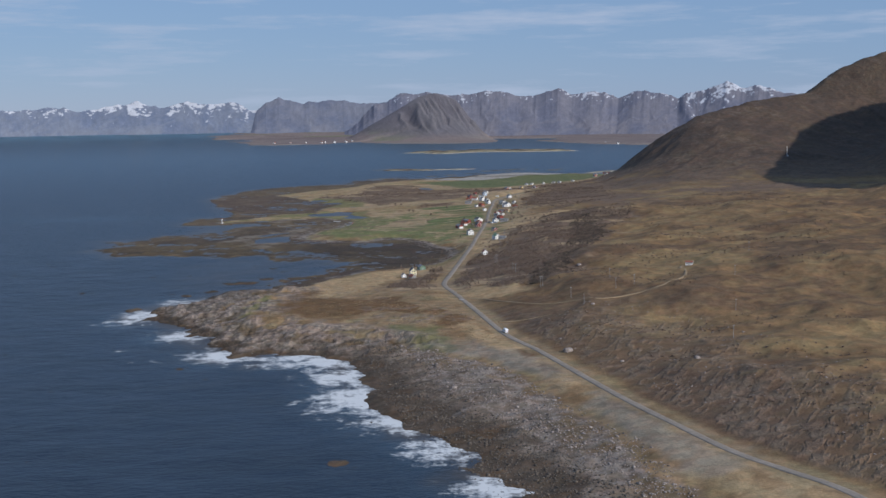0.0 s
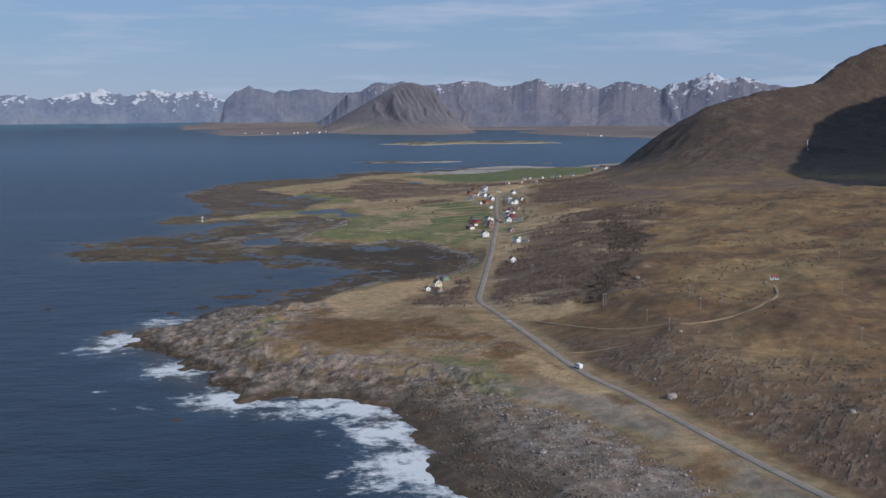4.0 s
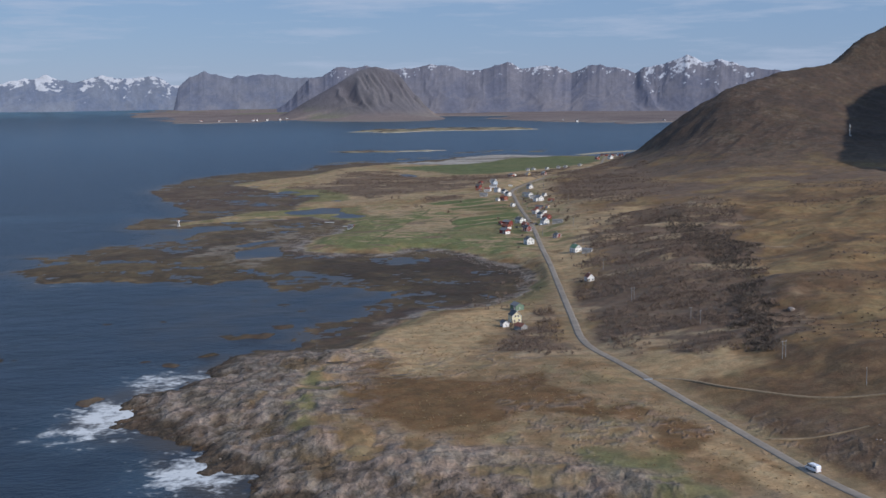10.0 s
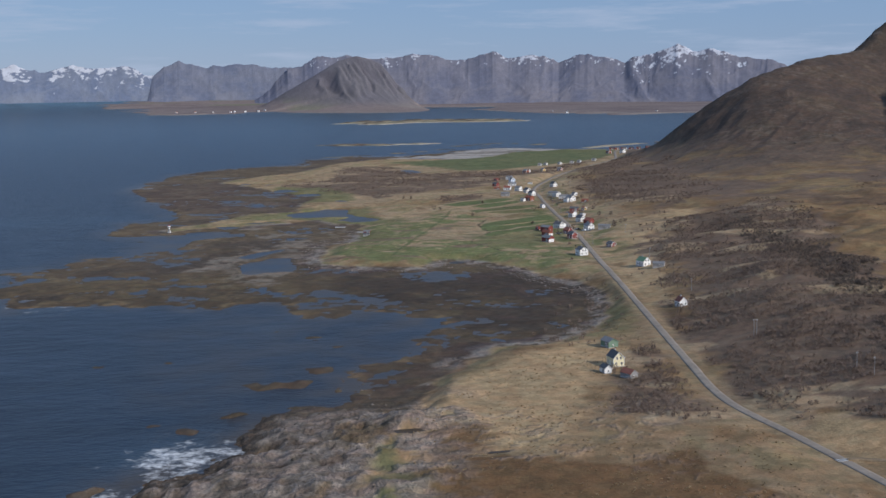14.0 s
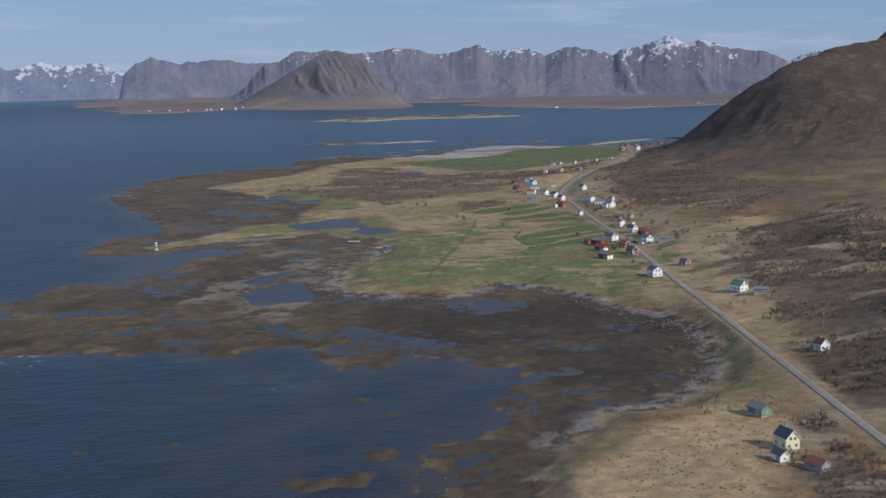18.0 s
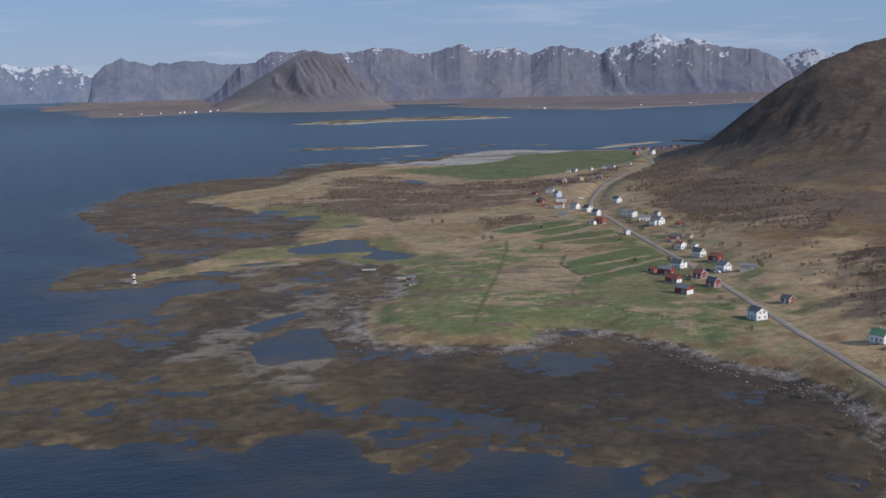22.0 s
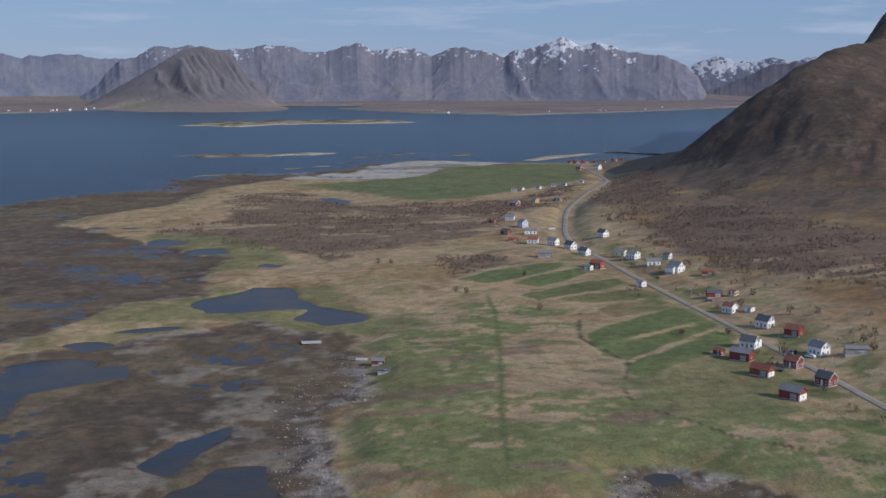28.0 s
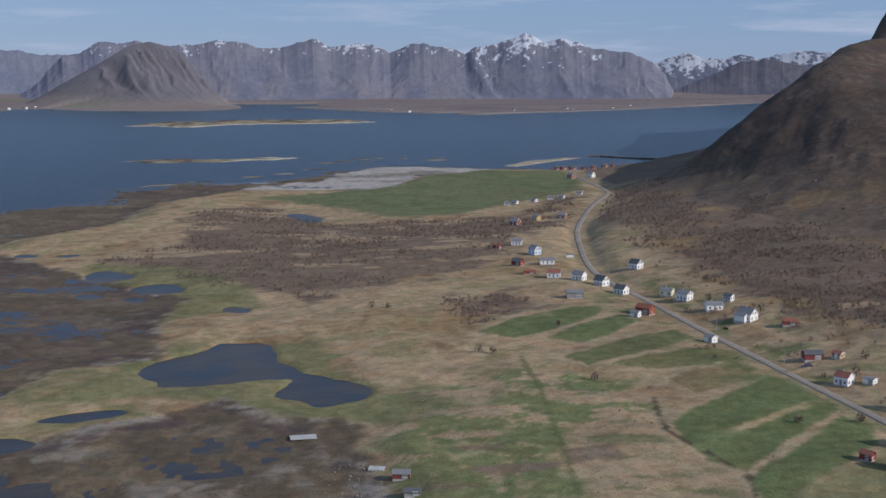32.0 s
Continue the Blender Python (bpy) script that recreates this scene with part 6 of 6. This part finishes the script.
# ---- the parked camper van ----
def camper_van(x, y, rot):
    b = thing("camper_van", x, y, rot, "white camper van parked on the road", "van", z=height(x, y) + 0.12)
    bm = bmesh.new()
    prof = [(-2.9, 0.45), (2.75, 0.45), (2.95, 0.75), (2.9, 1.15), (2.2, 1.4), (1.55, 2.25), (1.2, 2.5), (-2.75, 2.5), (-2.95, 2.2)]
    rings = [[bm.verts.new((sx * (1.0 if pz < 1.5 else 0.93), py, pz)) for py, pz in prof] for sx in (-1, 1)]
    bm.faces.new(rings[0])
    bm.faces.new(rings[1][::-1])
    for i in range(len(prof)):
        j = (i + 1) % len(prof)
        bm.faces.new((rings[0][j], rings[0][i], rings[1][i], rings[1][j]))
    bmesh.ops.recalc_face_normals(bm, faces=bm.faces)
    bmesh.ops.bevel(bm, geom=list(bm.edges), offset=0.06, segments=2, affect="EDGES")
    body = part("body", bm, VAN_PAINT, b)
    ws = box((0, 0, 0), (1.6, 0.03, 0.85), Matrix.Rotation(radians(-37), 4, "X"))
    bmesh.ops.translate(ws, vec=(0, 1.92, 1.84), verts=ws.verts)
    part("windscreen", ws, GLASS, b)
    for sx in (-1, 1):
        part("cab_window", box((sx * 0.985, 1.25, 1.75), (0.03, 0.8, 0.6)), GLASS, b)
        for yy in (0.0, -1.7):
            part("side_window", box((sx * 0.985, yy, 1.75), (0.03, 1.2, 0.55)), GLASS, b)
        for yy in (1.75, -1.75):
            wm = tube(0.36, 0.36, 0.24, 0, 18)
            bmesh.ops.transform(wm, matrix=Matrix.Translation((sx * 0.93 - 0.12, yy, 0.36)) @ Matrix.Rotation(radians(90), 4, "Y"), verts=wm.verts)
            t = part("wheel", wm, RUBBER, b)
            rm = tube(0.2, 0.2, 0.26, 0, 14)
            bmesh.ops.transform(rm, matrix=Matrix.Translation((sx * 0.93 - 0.13, yy, 0.36)) @ Matrix.Rotation(radians(90), 4, "Y"), verts=rm.verts)
            part("rim", rm, STEEL, t)
        part("headlight", box((sx * 0.7, 2.93, 0.95), (0.34, 0.06, 0.22), None, 0.02), LAMP_CLEAR, b)
        part("tail_light", box((sx * 0.85, -2.96, 1.1), (0.14, 0.05, 0.5)), LAMP_RED, b)
        part("mirror", box((sx * 1.12, 1.75, 1.45), (0.16, 0.1, 0.26), None, 0.02), BLACK, b)
    part("rear_window", box((0, -2.9, 1.8), (1.3, 0.06, 0.5)), GLASS, b)
    part("bumper", box((0, 2.96, 0.55), (1.8, 0.12, 0.2), None, 0.03), BLACK, b)
    part("roof_hatch", box((0, -0.6, 2.55), (0.8, 0.9, 0.14), None, 0.03), VAN_PAINT, b)


camper_van(83.4, 571, 11)


# ---- cattle grid at the track's mouth ----
def cattle_grid(x, y, rot):
    b = thing("cattle_grid", x, y, rot, "steel cattle grid with pale edges across the road", "grid", z=height(x, y) + 0.16)
    for k in (-1, 1):
        part("edge", box((0, k * 0.9, 0.06), (5.0, 0.25, 0.14)), CONCRETE, b)
    for k in range(9):
        part("bar", box((0, -0.7 + 0.175 * k, 0.09), (4.8, 0.06, 0.06)), STEEL, b)


cattle_grid(73.9, 671, 5)


# ---- erratic boulders ----
def erratic(x, y, size, label):
    bm = bmesh.new()
    bmesh.ops.create_icosphere(bm, subdivisions=3, radius=size)
    for v in bm.verts:
        q = v.co.copy()
        v.co *= 1 + 0.28 * noise.noise(q / size * 1.1 + Vector((x, y, 0))) + 0.1 * noise.noise(q / size * 3.5)
        v.co.z *= 0.72
    me = bpy.data.meshes.new("boulder")
    bm.to_mesh(me)
    bm.free()
    me.materials.append(BOULDER)
    ob = new("boulder", me)
    ob.matrix_basis = pose(x * MAP, y * MAP, height(x, y) * MAP + size * 0.2)
    tagged(ob, label, "boulder", "great boulders")


for ex, ey, es, el in ((103.5, 517, 2.6, "great dark split boulder above the road"), (120, 486, 1.1, "pale grey boulder lying in heather"), (131, 592, 1.3, "dark rock cropping out of a knoll"),
                       (153, 730, 1.8, "lone dark boulder on the moor"), (147, 470, 1.6, "pale boulder in the heather"), (48, 470, 1.5, "pale boulder on the storm beach")):
    erratic(ex, ey, es, el)


# ---- breakwater ----
def breakwater():
    p = smooth_line([(585, 2142), (597, 2131), (621, 2085), (657, 2060), (680, 2058)], 2.5) * MAP
    r = np.random.RandomState(9)
    b = thing("breakwater", 620, 2090, 0, "dark breakwater of dumped rock at the harbour", "breakwater", z=0.0)
    bm = bmesh.new()
    for x, y in p:
        for _ in range(3):
            s = r.uniform(1.0, 2.2)
            add_box(bm, (x - 620 * MAP + r.uniform(-2.5, 2.5), y - 2090 * MAP + r.uniform(-2.5, 2.5), r.uniform(0.2, 1.6)), (s, s * 0.8, s * 0.7), Euler(r.uniform(0, 3, 3)).to_matrix().to_4x4())
    part("rubble", bm, WET_STONE, b)
    bm = bmesh.new()
    for a, c in zip(p[:-1], p[1:]):
        m = Matrix.Rotation(math.atan2(c[1] - a[1], c[0] - a[0]), 4, "Z")
        add_box(bm, ((a[0] + c[0]) / 2 - 620 * MAP, (a[1] + c[1]) / 2 - 2090 * MAP, 1.0), (3.2, 3.6, 2.4), m)
    part("core", bm, BOULDER, b)


breakwater()


# ---- single bare trees ----
def bare_tree(x, y, tall, seed, label):
    r = np.random.RandomState(seed)
    b = thing("bare_tree", x, y, r.uniform(0, 360), label, "tree", "bare trees", sink=0.1)
    part("trunk", tube(0.16, 0.07, tall * 0.6, 0, 8), BARK, b)
    limbs = []
    for k in range(7):
        a, z0 = 2 * math.pi * k / 7 + r.uniform(-0.3, 0.3), tall * r.uniform(0.2, 0.5)
        end = Vector((math.cos(a) * tall * 0.3, math.sin(a) * tall * 0.3, z0 + tall * r.uniform(0.2, 0.4)))
        d = end - Vector((0, 0, z0))
        bm = tube(0.06, 0.02, d.length, 0, 5)
        bmesh.ops.transform(bm, matrix=Matrix.Translation((0, 0, z0)) @ d.to_track_quat("Z", "Y").to_matrix().to_4x4(), verts=bm.verts)
        part("limb", bm, BARK, b)
    v, f = brush_shapes(1, seed, 80, tall * 0.5, tall)[0]
    me = bpy.data.meshes.new("crown")
    me.from_pydata([tuple(q) for q in v], [], [tuple(int(i) for i in q) for q in f])
    me.materials.append(TWIG)
    part("crown", me, None, b)


for i, (tx, ty, tt) in enumerate(((86, 1297, 4.0), (90, 1294, 3.2), (76, 1383, 3.4), (82, 1380, 2.6), (148, 1180, 3.0), (133, 1187, 2.6), (105, 1250, 3.2), (129, 1322, 2.4), (147, 1145, 4.5), (150, 1150, 4.0), (181, 1190, 4.2), (186, 1180, 3.8), (74, 806, 3.6),
                                  (69, 802, 3.0), (176, 1215, 4.0), (188, 1225, 3.6), (203, 1300, 4.0), (200, 1330, 3.6), (171, 1130, 3.6), (175, 1140, 3.4), (110, 868, 3.2), (120, 880, 3.6), (150, 990, 3.4), (152, 975, 3.6))):
    bare_tree(tx, ty, tt, 900 + i, "small leafless tree with brown twigs")


# ---- parked cars and a trailer ----
def parked_car(x, y, rot, paint, label):
    b = thing("parked_car", x, y, rot, label, "car", "parked cars", z=height(x, y) + 0.03)
    bm = bmesh.new()
    prof = [(-2.1, 0.35), (2.1, 0.35), (2.2, 0.6), (2.1, 0.8), (1.1, 0.95), (0.4, 1.42), (-1.4, 1.45), (-2.0, 1.0), (-2.2, 0.9)]
    rings = [[bm.verts.new((sx * (0.86 if pz < 1.0 else 0.68), py, pz)) for py, pz in prof] for sx in (-1, 1)]
    bm.faces.new(rings[0])
    bm.faces.new(rings[1][::-1])
    for i in range(len(prof)):
        j = (i + 1) % len(prof)
        bm.faces.new((rings[0][j], rings[0][i], rings[1][i], rings[1][j]))
    bmesh.ops.recalc_face_normals(bm, faces=bm.faces)
    part("body", bm, paint, b)
    part("windscreen", box((0, 0, 0), (1.25, 0.03, 0.72), Matrix.Translation((0, 0.78, 1.21)) @ Matrix.Rotation(radians(-56), 4, "X")), GLASS, b)
    for sx in (-1, 1):
        part("side_window", box((sx * 0.75, -0.5, 1.2), (0.08, 1.6, 0.3), None, 0.02), GLASS, b)
        part("headlight", box((sx * 0.6, 2.17, 0.66), (0.3, 0.06, 0.14)), LAMP_CLEAR, b)
        part("tail_light", box((sx * 0.66, -2.15, 0.8), (0.22, 0.06, 0.14)), LAMP_RED, b)
        for yy in (1.35, -1.35):
            wm = tube(0.31, 0.31, 0.2, 0, 14)
            bmesh.ops.transform(wm, matrix=Matrix.Translation((sx * 0.78 - 0.1, yy, 0.31)) @ Matrix.Rotation(radians(90), 4, "Y"), verts=wm.verts)
            w = part("wheel", wm, RUBBER, b)
            rm = tube(0.18, 0.18, 0.22, 0, 10)
            bmesh.ops.transform(rm, matrix=Matrix.Translation((sx * 0.78 - 0.11, yy, 0.31)) @ Matrix.Rotation(radians(90), 4, "Y"), verts=rm.verts)
            part("rim", rm, STEEL, w)


DARK_PAINT = plain_mat("dark_car_paint", (0.05, 0.06, 0.09), 0.3, 0.02, 1.0, 0.0)
parked_car(154, 1140, 30, VAN_PAINT, "white car parked beside a white house")
parked_car(152, 1147, 100, DARK_PAINT, "dark blue car parked in a farmyard")
parked_car(172, 1233, 80, DARK_PAINT, "dark car parked on a gravel drive")


def farm_trailer(x, y, rot):
    b = thing("farm_trailer", x, y, rot, "flat weathered farm trailer beside a barn", "trailer", z=height(x, y) + 0.03)
    part("bed", box((0, 0, 0.75), (1.9, 4.0, 0.16), None, 0.02), GREY_WOOD, b)
    for sx in (-1, 1):
        part("side_board", box((sx * 0.93, 0, 1.0), (0.05, 4.0, 0.34)), GREY_WOOD, b)
        wm = tube(0.36, 0.36, 0.22, 0, 14)
        bmesh.ops.transform(wm, matrix=Matrix.Translation((sx * 1.05 - 0.11, -0.3, 0.36)) @ Matrix.Rotation(radians(90), 4, "Y"), verts=wm.verts)
        part("wheel", wm, RUBBER, b)
    part("drawbar", box((0, 2.6, 0.6), (0.12, 1.4, 0.1)), STEEL, b)
    part("axle", box((0, -0.3, 0.5), (2.0, 0.12, 0.34)), STEEL, b)


farm_trailer(134, 1128, 40)


# ---- houses on the far shore ----
def far_cottage(x, y, rot, roof, label):
    ax, ay, az_ = drawn_in(np.array([float(x)]), np.array([float(y)]), np.array([2.0]))
    b = thing("cottage", float(ax[0]), float(ay[0]), rot, label, "house", "cottages on the far shore", z=float(az_[0]))
    part("wall", gable_body(5, 7, 3.2, 2.0, -2.5), WHITE, b)
    for s in (-1, 1):
        part("roof", roof_slab(5, 7, 3.2, 2.0, s), roof, b)
    for s in (-1, 1):
        add_window(b, s * 1.2, -3.53, 1.6, 0, 0.8, 1.0)


rnd = random.Random(11)
for k in range(24):
    fx = rnd.uniform(-170, 640)
    fy = float(np.interp(fx, [-200, -41, 170, 401, 683], [4060, 4020, 4245, 4330, 4560])) + rnd.uniform(0, 40)
    far_cottage(fx, fy, rnd.uniform(0, 180), rnd.choice((SLATE, RED_ROOF, GREY_ROOF)), "white cottage on the far shore")
for k in range(8):
    fx = rnd.uniform(840, 1500)
    far_cottage(fx, float(np.interp(fx, [825, 1060, 1391, 1619], [3530, 3450, 3530, 3660])) + rnd.uniform(0, 120), rnd.uniform(0, 180), SLATE, "white cottage on the brown coastal plain")
